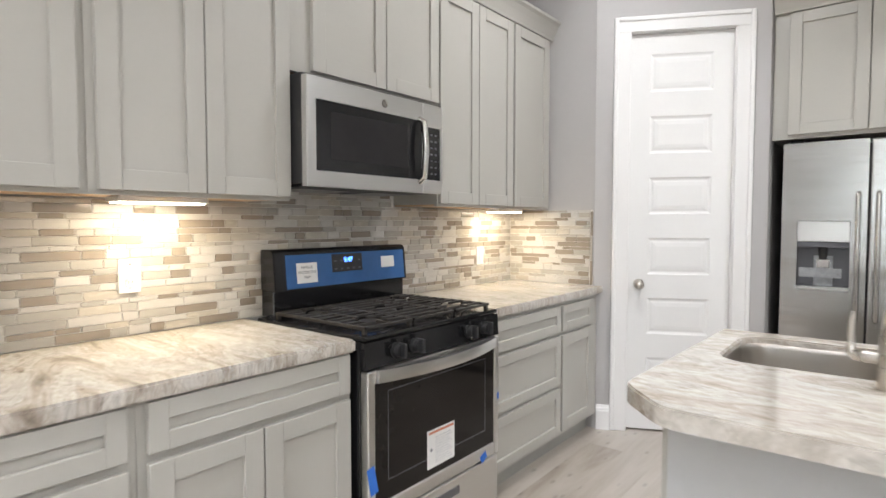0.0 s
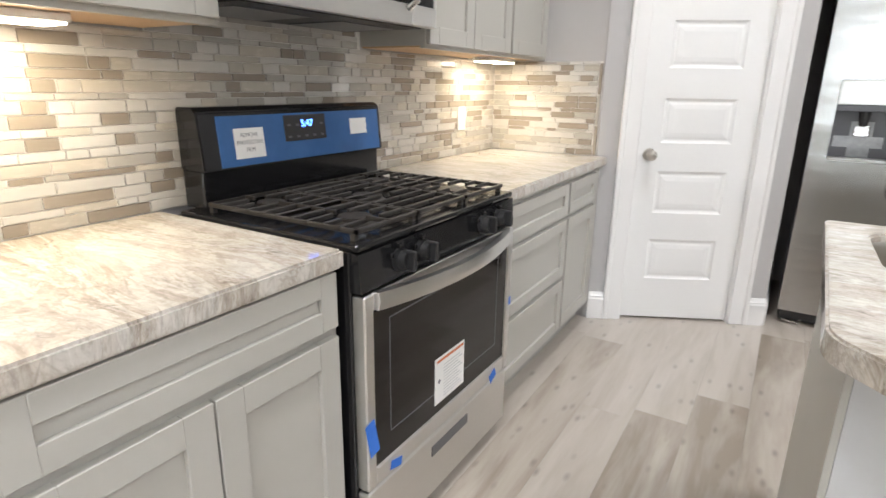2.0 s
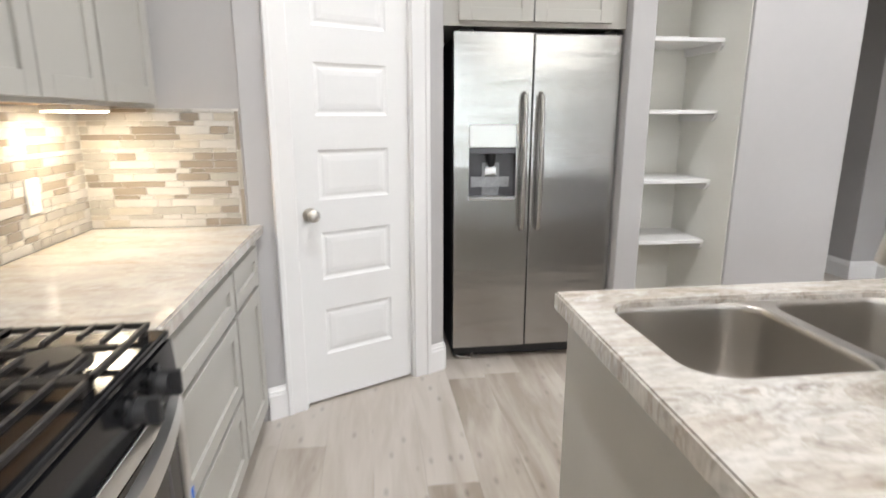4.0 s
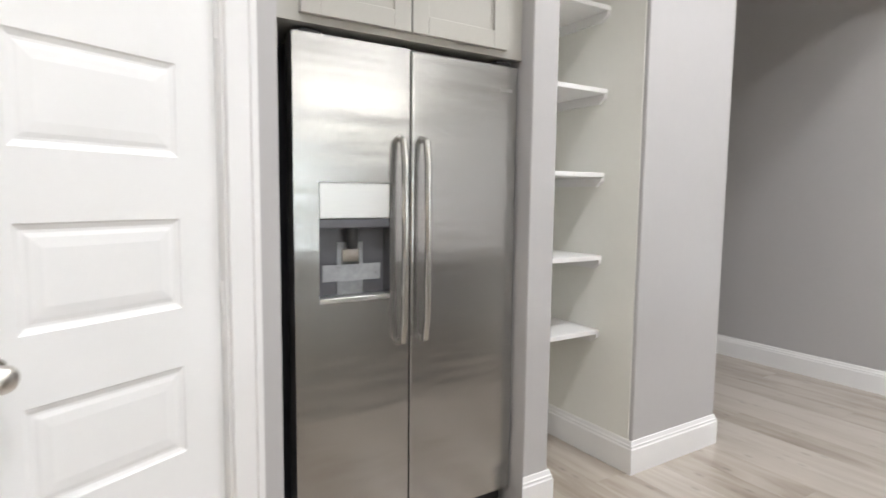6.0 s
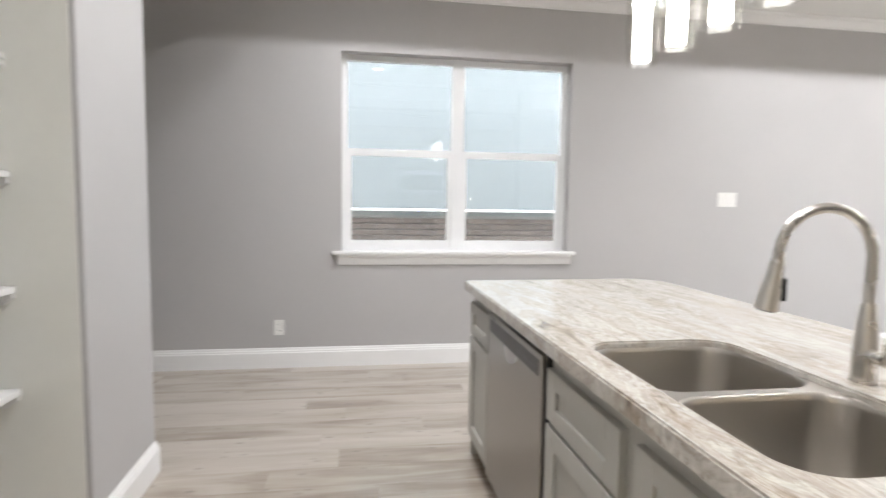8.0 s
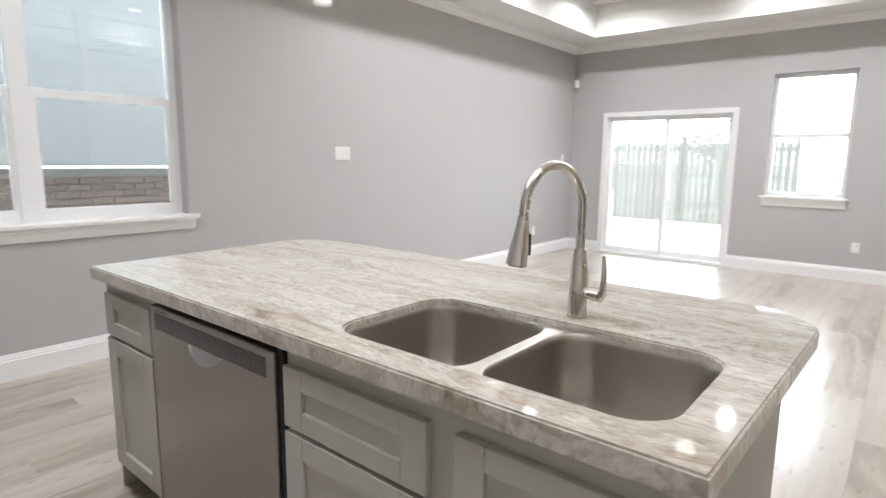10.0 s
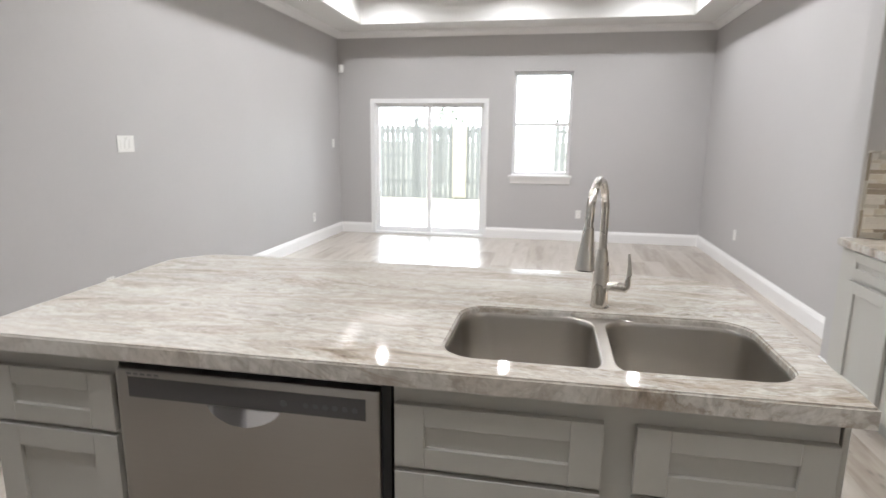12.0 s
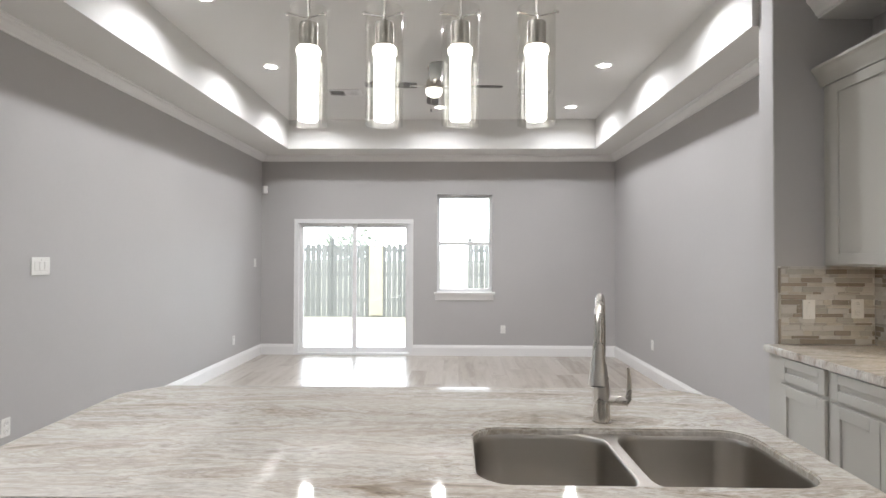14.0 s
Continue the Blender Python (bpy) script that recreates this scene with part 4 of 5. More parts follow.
def under_light(y0, y1, x=-1.51):
    u = thing("under_cabinet_light", (-1.5, (y0 + y1) / 2, 1.374), "slim white light bar under a wall cabinet, switched on", "light bar", "under-cabinet lights")
    part("housing", box(x - 0.05, x + 0.05, y0, y1, 1.379, 1.3975, bevel=0.003), PLATE, u)
    part("diffuser", box(x - 0.045, x + 0.045, y0 + 0.01, y1 - 0.01, 1.374, 1.3788), LEDBAR, u)
    la = bpy.data.lights.new("under_cabinet_lamp", 'AREA')
    la.shape, la.size, la.size_y, la.energy, la.color = 'RECTANGLE', 0.07, y1 - y0 - 0.02, UNDER_W, (1.0, 0.85, 0.63)
    new("under_cabinet_lamp", la).location = (x, (y0 + y1) / 2, 1.370)


under_light(0.785, 1.08)
under_light(2.95, 3.23)

# ---- counters ----
def counter(name, outline, label):
    c = piece(name, prism(outline, 0.870, 0.915, bevel=0.006), STONE, label, "countertop", kind="")
    return c


CX = -0.992
counter("countertop", [(WX + 0.002, 0.058), (CX, 0.058), (CX, 1.340), (WX + 0.002, 1.340)], "cream and grey veined quartzite countertop beside the range")
counter("countertop", [(WX + 0.002, 2.172), (CX, 2.172), (CX, 3.424), (-1.040, 3.400), (-1.05, 3.406), (WX + 0.002, 3.406)], "cream and grey veined quartzite countertop in the corner")

# ---- range ----
def gas_range():
    y0, y1, xb, xf = 1.354, 2.174, -1.628, -0.968
    r = thing("range", (-1.3, 1.72, 0), "black and stainless gas range with blue film on its backguard", "stove")
    ym = (y0 + y1) / 2
    part("body", box(xb, xf - 0.02, y0, y1, 0.04, 0.905, bevel=0.004), BLACK, r)
    top = box(xb + 0.03, xf + 0.005, y0, y1, 0.905, 0.922, bevel=0.006, seg=2)
    part("cooktop", top, BLACK, r)
    # sloping control panel
    cp = bmesh.new()
    pr = [(xf - 0.02, 0.808), (xf + 0.012, 0.808), (xf + 0.006, 0.90), (xf - 0.02, 0.904)]
    ends = [[cp.verts.new((x, y, z)) for x, z in pr] for y in (y0, y1)]
    for i in range(4):
        cp.faces.new((ends[0][i], ends[0][(i + 1) % 4], ends[1][(i + 1) % 4], ends[1][i]))
    cp.faces.new(ends[0]); cp.faces.new(ends[1][::-1])
    bmesh.ops.recalc_face_normals(cp, faces=cp.faces)
    part("control_panel", cp, BLACK, r)
    for ky in (y0 + 0.152, y0 + 0.252, y1 - 0.228, y1 - 0.118):
        k = cyl((xf + 0.007, ky, 0.855), (xf + 0.020, ky, 0.855), 0.030, bevel=0.002)
        cyl((xf + 0.020, ky, 0.855), (xf + 0.040, ky, 0.856), 0.025, 0.022, bm=k)
        box(xf + 0.022, xf + 0.060, ky - 0.0075, ky + 0.0075, 0.830, 0.882, bevel=0.003, bm=k)
        knob = part("knob", k, MATTBLK, r, "matt black control knob")
        clip = box(xf + 0.011, xf + 0.022, ky - 0.012, ky + 0.004, 0.884, 0.896, bevel=0.002)
        box(xf + 0.011, xf + 0.018, ky - 0.042, ky - 0.030, 0.866, 0.880, bevel=0.002, bm=clip)
        part("shipping_clip", clip, BLACK, knob, "glossy black plastic clip")
    # backguard
    bg = box(xb, xb + 0.085, y0 + 0.042, y1, 0.922, 1.03, bevel=0.004)
    part("backguard_base", bg, BLACK, r)
    hd = bmesh.new()
    pr = [(xb, 1.028), (xb + 0.105, 1.028), (xb + 0.090, 1.187), (xb + 0.072, 1.200), (xb, 1.200)]
    ends = [[hd.verts.new((x, y, z)) for x, z in pr] for y in (y0 + 0.038, y1 + 0.006)]
    for i in range(5):
        hd.faces.new((ends[0][i], ends[0][(i + 1) % 5], ends[1][(i + 1) % 5], ends[1][i]))
    hd.faces.new(ends[0]); hd.faces.new(ends[1][::-1])
    bmesh.ops.recalc_face_normals(hd, faces=hd.faces)
    bmesh.ops.bevel(hd, geom=hd.edges[:], offset=0.004, segments=2, affect='EDGES')
    guard = part("backguard", hd, BLACK, r)
    # things on the leaning face: its own x along the range, z up the face
    A = Vector((xb + 0.1053, y0, 1.030))
    lean = math.atan2(0.015, 0.159)
    face = Matrix.Translation(A) @ Matrix.Rotation(radians(90), 4, 'Z') @ Matrix.Rotation(-lean, 4, 'X')
    def on_face(name, u0, u1, w0, w1, mat, t, label="", lift=0.0):
        q = box(u0, u1, -t - lift, -lift, w0, w1, bevel=min(0.001, t / 3))
        q.transform(face)
        return part(name, q, mat, guard, label)
    on_face("protective_film", 0.094, 0.808, 0.004, 0.146, FILM, 0.002, "blue protective film")
    on_face("display_panel", 0.338, 0.520, 0.060, 0.140, MATTBLK, 0.003, "black clock display panel", 0.002)
    st = on_face("sticker", 0.146, 0.254, 0.024, 0.110, PAPER, 0.001, "white sticker with printed words", 0.002)
    on_face("sticker", 0.646, 0.736, 0.064, 0.118, PAPER, 0.001, "blank white sticker", 0.002)
    def words(txt, size, u, w, mat, lift, name="writing", align='CENTER'):
        cu = bpy.data.curves.new("writing", 'FONT')
        cu.body, cu.size, cu.align_x, cu.align_y, cu.extrude = txt, size, align, 'CENTER', 0.0002
        tmp = bpy.data.objects.new("writing", cu)
        me = bpy.data.meshes.new_from_object(tmp)
        bpy.data.objects.remove(tmp)
        q = bmesh.new()
        q.from_mesh(me)
        q.transform(face @ Matrix.Translation((u, -lift, w)) @ Matrix.Rotation(radians(90), 4, 'X'))
        return part(name, q, mat, guard)
    for i, t in enumerate(("REMOVE", "PROTECTIVE", "FILM")):
        words(t, 0.0165, 0.200, 0.090 - 0.021 * i, INK, 0.0036)
    words("5:47", 0.030, 0.434, 0.112, DIGITS, 0.0056, "clock_digits")
    for i in range(5):
        for j in range(2):
            if not (i in (2, 3) and j == 1):
                on_face("button", 0.350 + 0.036 * i, 0.364 + 0.036 * i, 0.070 + 0.036 * j, 0.077 + 0.036 * j, GREYPANEL, 0.0006, "", 0.005)
    # burners and grates
    for bx, by, rad in ((-1.42, y0 + 0.17, 0.045), (-1.11, y0 + 0.17, 0.05), (-1.42, y1 - 0.17, 0.04), (-1.11, y1 - 0.17, 0.055), (-1.265, ym, 0.05)):
        k = cyl((bx, by, 0.922), (bx, by, 0.932), rad + 0.015, rad, bevel=0.002)
        cyl((bx, by, 0.932), (bx, by, 0.942), rad - 0.004, bm=k, bevel=0.002)
        part("burner", k, IRON, r, smooth=True)
    gx0, gx1, gz = xb + 0.115, xf - 0.02, 0.950
    third = (y1 - y0 - 0.05) / 3
    for s in range(3):
        a = y0 + 0.025 + s * third + 0.003
        c = a + third - 0.006
        g = bmesh.new()
        w = 0.005
        for yy in (a, c - 2 * w):
            box(gx0, gx1, yy, yy + 2 * w, gz - 0.012, gz, bevel=0.002, bm=g)
        for xx in (gx0, gx1 - 2 * w, (gx0 + gx1) / 2 - w):
            box(xx, xx + 2 * w, a, c, gz - 0.012, gz, bevel=0.002, bm=g)
        for i in range(1, 10):
            xx = gx0 + (gx1 - gx0) * i / 10
            near = min(abs(xx - bx) for bx in ((-1.265,) if s == 1 else (-1.42, -1.11)))
            gap = 0.055 if near < 0.035 else 0.03 if near < 0.075 else 0.0
            mid = (a + c) / 2
            for ya, yc in ((a, mid - gap), (mid + gap, c)):
                box(xx - w, xx + w, ya, yc, gz - 0.010, gz + 0.002, bevel=0.002, bm=g)
        if s != 1:
            for xa, xc in ((gx0, -1.47), (-1.37, -1.16), (-1.06, gx1)):
                box(xa, xc, (a + c) / 2 - w, (a + c) / 2 + w, gz - 0.010, gz + 0.002, bevel=0.002, bm=g)
        for xx in (gx0 + 0.005, gx1 - 0.02):
            for yy in (a + 0.002, c - 0.016):
                box(xx, xx + 0.014, yy, yy + 0.014, 0.921, gz - 0.010, bm=g)
        part("grate", g, IRON, r, "cast iron grate")
    # oven door
    dz0, dz1, lz = 0.268, 0.800, 0.235
    xd = xf + 0.018
    door = part("oven_door", box(xf - 0.02, xd, y0 + 0.040, y1 - 0.040, dz0, dz0 + 0.055, bevel=0.004), STEELH, r, "stainless oven door frame")
    part("door_stile", box(xf - 0.02, xd, y0 + 0.004, y0 + 0.040, dz0, dz1, bevel=0.004), STEELH, door)
    part("door_stile", box(xf - 0.02, xd, y1 - 0.040, y1 - 0.004, dz0, dz1, bevel=0.004), STEELH, door)
    part("top_rail", box(xf - 0.02, xd - 0.004, y0 + 0.040, y1 - 0.040, dz1 - 0.045, dz1, bevel=0.002), STEELH, door)
    part("oven_window", box(xf - 0.018, xd - 0.006, y0 + 0.036, y1 - 0.036, dz0 + 0.053, dz1 - 0.050), OVENGLASS, door, "dark oven window")
    iw = bmesh.new()
    for q in ((y0 + 0.105, y1 - 0.105, dz1 - 0.085, dz1 - 0.082), (y0 + 0.105, y1 - 0.105, dz0 + 0.125, dz0 + 0.128), (y0 + 0.105, y0 + 0.108, dz0 + 0.125, dz1 - 0.082), (y1 - 0.108, y1 - 0.105, dz0 + 0.125, dz1 - 0.082)):
        box(xd - 0.0062, xd - 0.0052, q[0], q[1], q[2], q[3], bm=iw)
    part("window_border", iw, GREYPANEL, door)
    # bowed handle
    hb = bmesh.new()
    n = 24
    secs = []
    for i in range(n + 1):
        f = i / n
        yy = y0 + 0.045 + f * (y1 - y0 - 0.09)
        bow = 0.048 * (1 - (2 * f - 1) ** 2)
        xx = xd + 0.002 + bow
        zz = 0.780 - 0.003 * (1 - (2 * f - 1) ** 2)
        secs.append([hb.verts.new(c) for c in ((xx - 0.012, yy, zz - 0.022), (xx + 0.008, yy, zz - 0.022), (xx + 0.013, yy, zz), (xx + 0.008, yy, zz + 0.022), (xx - 0.012, yy, zz + 0.022))])
    for a, c in zip(secs, secs[1:]):
        for k in range(5):
            hb.faces.new((a[k], a[(k + 1) % 5], c[(k + 1) % 5], c[k]))
    hb.faces.new(secs[0]); hb.faces.new(secs[-1][::-1])
    bmesh.ops.recalc_face_normals(hb, faces=hb.faces)
    part("handle", hb, STEELH, door, "bowed stainless handle", smooth=True)
    # paper, tape
    la = part("leaflet", box(xd - 0.0055, xd - 0.004, 1.674, 1.845, lz + 0.118, lz + 0.268), PAPER, door, "white printed leaflet")
    part("leaflet_stripe", box(xd - 0.0042, xd - 0.0036, 1.684, 1.838, lz + 0.252, lz + 0.261), REDINK, la)
    for i in range(11):
        part("print_line", box(xd - 0.0042, xd - 0.0037, 1.722, 1.832 - 0.012 * (i % 3), lz + 0.130 + 0.0103 * i, lz + 0.1332 + 0.0103 * i), surface("pale_print", (0.5, 0.5, 0.5), 0.6) if i == 0 else bpy.data.materials["pale_print"], la)
    q = box(-0.006, 0.006, -0.006, 0.006, 0, 0.0006)
    q.transform(Matrix.Translation((xd - 0.0039, 1.697, lz + 0.19)) @ Matrix.Rotation(radians(90), 4, 'Y') @ Matrix.Rotation(radians(45), 4, 'Z'))
    part("print_mark", q, INK, la)
    for yy, zz, w, h, ang in ((y0 + 0.022, 0.42, 0.036, 0.10, 12), (y0 + 0.12, 0.288, 0.05, 0.026, -15), (y1 - 0.125, 0.282, 0.045, 0.035, 25), (y1 - 0.012, 0.53, 0.012, 0.03, 0)):
        q = box(-w / 2, w / 2, -h / 2, h / 2, 0, 0.0012)
        q.transform(Matrix.Translation((xd + 0.0005, yy, zz)) @ Matrix.Rotation(radians(90), 4, 'Z') @ Matrix.Rotation(radians(90), 4, 'X') @ Matrix.Rotation(radians(ang), 4, 'Z'))
        part("tape", q, TAPE, door, "blue painter's tape")
    # drawer
    dr = box(xf - 0.02, xd - 0.004, y0 + 0.004, y1 - 0.004, 0.050, 0.258, bevel=0.005)
    drawer = part("storage_drawer", dr, STEELH, r, "stainless storage drawer")
    q = box(xd - 0.006, xd - 0.002, ym - 0.105, ym + 0.115, 0.186, 0.222, bevel=0.0015)
    part("drawer_pull", q, GREYPANEL, drawer, "recessed drawer pull")
    for yy in (y0 + 0.03, y1 - 0.05):
        for xx in (xb + 0.05, xf - 0.08):
            part("foot", cyl((xx, yy, 0.0), (xx, yy, 0.042), 0.016, n=12), MATTBLK, r)


gas_range()


def microwave():
    y0, y1, xb, xf, z0, z1 = 1.356, 2.150, -1.66, -1.262, 1.448, 1.858
    m = thing("microwave", (-1.45, 1.72, z0), "stainless over-the-range microwave with a dark glass door", "microwave")
    part("body", box(xb, xf - 0.03, y0, y1, z0 + 0.012, z1 + 0.012, bevel=0.004), MATTBLK, m)
    part("underside", box(xb + 0.02, xf - 0.05, y0 + 0.02, y1 - 0.02, z0, z0 + 0.0118), MATTBLK, m)
    for a in (y0 + 0.06, (y0 + y1) / 2 + 0.05):
        part("grease_filter", box(xb + 0.06, xf - 0.12, a, a + 0.27, z0 - 0.004, z0 - 0.0004, bevel=0.001), GREYPANEL, m, "dark metal grease filter")
    ys = y1 - 0.145
    wz0, wz1 = z0 + 0.062, z1 - 0.085
    b = bmesh.new()
    rim = [((y0, z0), (ys, z0), (ys, z1), (y0, z1)), ((y0 + 0.045, wz0), (ys - 0.001, wz0), (ys - 0.001, wz1), (y0 + 0.045, wz1))]
    fr = [[b.verts.new((xx, y, z)) for y, z in lp] for lp in rim for xx in (xf, xf - 0.03)]
    for i in range(4):
        j = (i + 1) % 4
        b.faces.new((fr[0][i], fr[0][j], fr[2][j], fr[2][i]))
        b.faces.new((fr[0][j], fr[0][i], fr[1][i], fr[1][j]))
        b.faces.new((fr[2][i], fr[2][j], fr[3][j], fr[3][i]))
    bmesh.ops.recalc_face_normals(b, faces=b.faces)
    bmesh.ops.bevel(b, geom=[e for e in b.edges if all(abs(v.co.x - xf) < 1e-6 for v in e.verts) and e.calc_face_angle(0) > 1], offset=0.003, segments=2, affect='EDGES')
    door = part("door", b, STEELH, m, "stainless door")
    part("window", box(xf - 0.028, xf - 0.003, y0 + 0.043, ys, wz0 - 0.002, wz1 + 0.002), BLACK, door, "glossy black window surround")
    part("mesh_screen", box(xf - 0.0034, xf - 0.0024, y0 + 0.115, ys - 0.10, wz0 + 0.045, wz1 - 0.035), MWGLASS, door, "dark window screen")
    b = bmesh.new()
    box(xf - 0.03, xf, ys + 0.003, y1, wz1 - 0.02, z1, bevel=0.003, bm=b)
    box(xf - 0.03, xf, ys + 0.003, y1, z0, wz0, bevel=0.003, bm=b)
    box(xf - 0.03, xf - 0.001, y1 - 0.018, y1, wz0, wz1 - 0.02, bm=b)
    part("panel_frame", b, STEELH, m)
    cp = part("control_panel", box(xf - 0.028, xf - 0.004, ys + 0.003, y1 - 0.018, wz0, wz1 - 0.02), BLACK, m, "glossy black control panel")
    for i in range(7):
        for j in range(3):
            part("key", box(xf - 0.0042, xf - 0.0034, ys + 0.03 + 0.03 * j, ys + 0.045 + 0.03 * j, wz0 + 0.025 + 0.03 * i, wz0 + 0.033 + 0.03 * i), GREYPANEL, cp)
    h = tube([(xf + 0.002, ys - 0.025, wz0 - 0.015), (xf + 0.032, ys - 0.025, wz0 + 0.005), (xf + 0.042, ys - 0.025, (wz0 + wz1) / 2), (xf + 0.032, ys - 0.025, wz1 - 0.01), (xf + 0.002, ys - 0.025, wz1 + 0.008)], [0.012, 0.014, 0.015, 0.014, 0.012], 14)
    part("handle", h, STEEL, door, "vertical stainless handle", smooth=True)
    part("badge", cyl((xf, (y0 + ys) / 2 + 0.08, z1 - 0.045), (xf + 0.002, (y0 + ys) / 2 + 0.08, z1 - 0.045), 0.017, bevel=0.001), NICKEL, door, "round metal badge")


microwave()

# ---- refrigerator and its alcove ----
def refrigerator():
    x0, x1, yf, z1 = -0.095, 0.792, 3.925, 1.775
    xs = 0.317
    f = thing("refrigerator", (0.33, 4.3, 0), "stainless side-by-side refrigerator with a dispenser in its door", "refrigerator")
    part("cabinet", box(x0 + 0.005, x1 - 0.005, yf + 0.075, 4.70, 0.02, z1 - 0.015, bevel=0.004), GREYDARK, f, "dark grey cabinet sides")
    part("grille", box(x0 + 0.01, x1 - 0.01, yf + 0.055, yf + 0.08, 0.015, 0.075, bevel=0.003), MATTBLK, f, "black toe grille")
    def door_mesh(a, c, hole=None):
        """A door leaf whose front bulges slightly; hole: the dispenser's opening."""
        b = bmesh.new()
        if not hole:
            box(a, c, yf, yf + 0.068, 0.085, z1, bevel=0.010, bm=b, seg=3)
            return b
        hx0, hx1, hz0, hz1 = hole
        box(a, c, yf, yf + 0.068, hz1, z1, bevel=0.0, bm=b)
        box(a, c, yf, yf + 0.068, 0.085, hz0, bevel=0.0, bm=b)
        box(a, hx0, yf, yf + 0.068, hz0, hz1, bm=b)
        box(hx1, c, yf, yf + 0.068, hz0, hz1, bm=b)
        bmesh.ops.remove_doubles(b, verts=b.verts, dist=0.0005)
        return b
    H = (-0.014, 0.239, 0.925, 1.320)
    left = part("freezer_door", door_mesh(x0, xs - 0.004, H), FRIDGE, f, "stainless freezer door with dispenser")
    right = part("fridge_door", door_mesh(xs + 0.004, x1), FRIDGE, f, "stainless fridge door")
    part("hinge_cover", box(x0 + 0.03, x0 + 0.10, yf + 0.01, yf + 0.09, z1, z1 + 0.015, bevel=0.004), GREYDARK, f)
    part("hinge_cover", box(x1 - 0.10, x1 - 0.03, yf + 0.01, yf + 0.09, z1, z1 + 0.015, bevel=0.004), GREYDARK, f)
    d = part("dispenser_cavity", box(H[0], H[1], yf + 0.055, yf + 0.064, H[2], H[3]), GREYPANEL, left, "grey dispenser recess")
    part("dispenser_panel", box(H[0] + 0.001, H[1] - 0.001, yf - 0.001, yf + 0.03, H[3] - 0.118, H[3] - 0.001, bevel=0.003), STEELH, left, "silver dispenser control panel")
    part("dispenser_lip", box(H[0] + 0.001, H[1] - 0.001, yf + 0.002, yf + 0.05, H[3] - 0.15, H[3] - 0.1185, bevel=0.003), GREYPANEL, left)
    part("dispenser_tray", box(H[0] + 0.001, H[1] - 0.001, yf - 0.004, yf + 0.055, H[2], H[2] + 0.016, bevel=0.003), STEELH, left, "silver drip tray")
    part("spout", cyl((0.112, yf + 0.03, 1.10), (0.112, yf + 0.03, 1.17), 0.018, 0.026, bevel=0.002), MATTBLK, left)
    part("paddle", box(0.08, 0.144, yf + 0.044, yf + 0.050, 1.01, 1.10, bevel=0.004), CHROME, left)
    part("plastic_wrap", box(H[0] + 0.012, H[1] - 0.035, yf + 0.006, yf + 0.008, 0.995, 1.05, bevel=0.0005), WRAP, left, "cloudy plastic shipping tape")
    part("ice_chute", box(0.065, 0.16, yf + 0.05, yf + 0.054, 0.94, 1.12, bevel=0.002), WRAP, left)
    part("badge", box(x1 - 0.09, x1 - 0.03, yf - 0.002, yf, z1 - 0.10, z1 - 0.085, bevel=0.0006), CHROME, right)
    for hx, dd in ((xs - 0.045, left), (xs + 0.045, right)):
        h = tube([(hx, yf, 0.765), (hx, yf - 0.035, 0.775), (hx, yf - 0.047, 0.845), (hx, yf - 0.052, 1.14), (hx, yf - 0.047, 1.395), (hx, yf - 0.035, 1.465), (hx, yf, 1.477)], [0.012, 0.013, 0.013, 0.0125, 0.013, 0.013, 0.012], 14)
        part("handle", h, STEEL, dd, "long stainless handle", smooth=True)
    for xx in (x0 + 0.06, x1 - 0.06):
        part("foot", cyl((xx, yf + 0.10, 0.0), (xx, yf + 0.10, 0.022), 0.022, n=14), MATTBLK, f)
    part("levelling_leg", tube([(x0 + 0.03, yf + 0.05, 0.012), (x0 + 0.10, yf + 0.03, 0.012), (x0 + 0.12, yf + 0.06, 0.02)], 0.008, 8), NICKEL, f)


refrigerator()
c = thing("wall_cabinet", (0.32, 4.2, 1.82), "sage grey shaker cabinet with two doors over the refrigerator", "cabinet")
part("body", box(-0.156, 0.796, 3.915, 4.60, 1.80, 2.535), CAB, c)
front("door", c, 'S', -0.075, 0.302, 1.823, 2.522, 3.915)
front("door", c, 'S', 0.308, 0.712, 1.823, 2.522, 3.915)
part("crown_length", moulding((-0.155, 3.915), (0.796, 3.915), (0, -1), [(0, 2.53), (0.022, 2.53), (0.026, 2.545), (0.045, 2.58), (0.062, 2.605), (0.072, 2.615), (0.072, 2.63), (0, 2.63)]), CAB, c)

# ---- niche shelves ----
for z in (0.640, 1.003, 1.398, 1.788, 2.165):
    s = thing("niche_shelf", (1.2, 4.3, z), "white painted wooden shelf in the wall niche", "shelf", "niche shelves")
    part("board", box(0.9365, 1.4535, 4.065, 4.4495, z - 0.022, z, bevel=0.002), TRIM, s)
    for xa, xb in ((0.9365, 0.955), (1.435, 1.4535)):
        q = bmesh.new()
        vs = [q.verts.new((xa, y, zz)) for y, zz in ((4.07, z - 0.0225), (4.4495, z - 0.0225), (4.4495, z - 0.065), (4.105, z - 0.065), (4.07, z - 0.04))]
        fc = q.faces.new(vs)
        ex = bmesh.ops.extrude_face_region(q, geom=[fc])["geom"]
        bmesh.ops.translate(q, vec=(xb - xa, 0, 0), verts=[v for v in ex if isinstance(v, bmesh.types.BMVert)])
        bmesh.ops.recalc_face_normals(q, faces=q.faces)
        part("cleat", q, TRIM, s)

# ---- island ----
IY = 2.326
ISL = [(-0.060, 2.344), (-0.088, 1.412), (0.045, 1.272), (2.055, 1.285), (2.180, 1.420), (2.132, 2.352)]


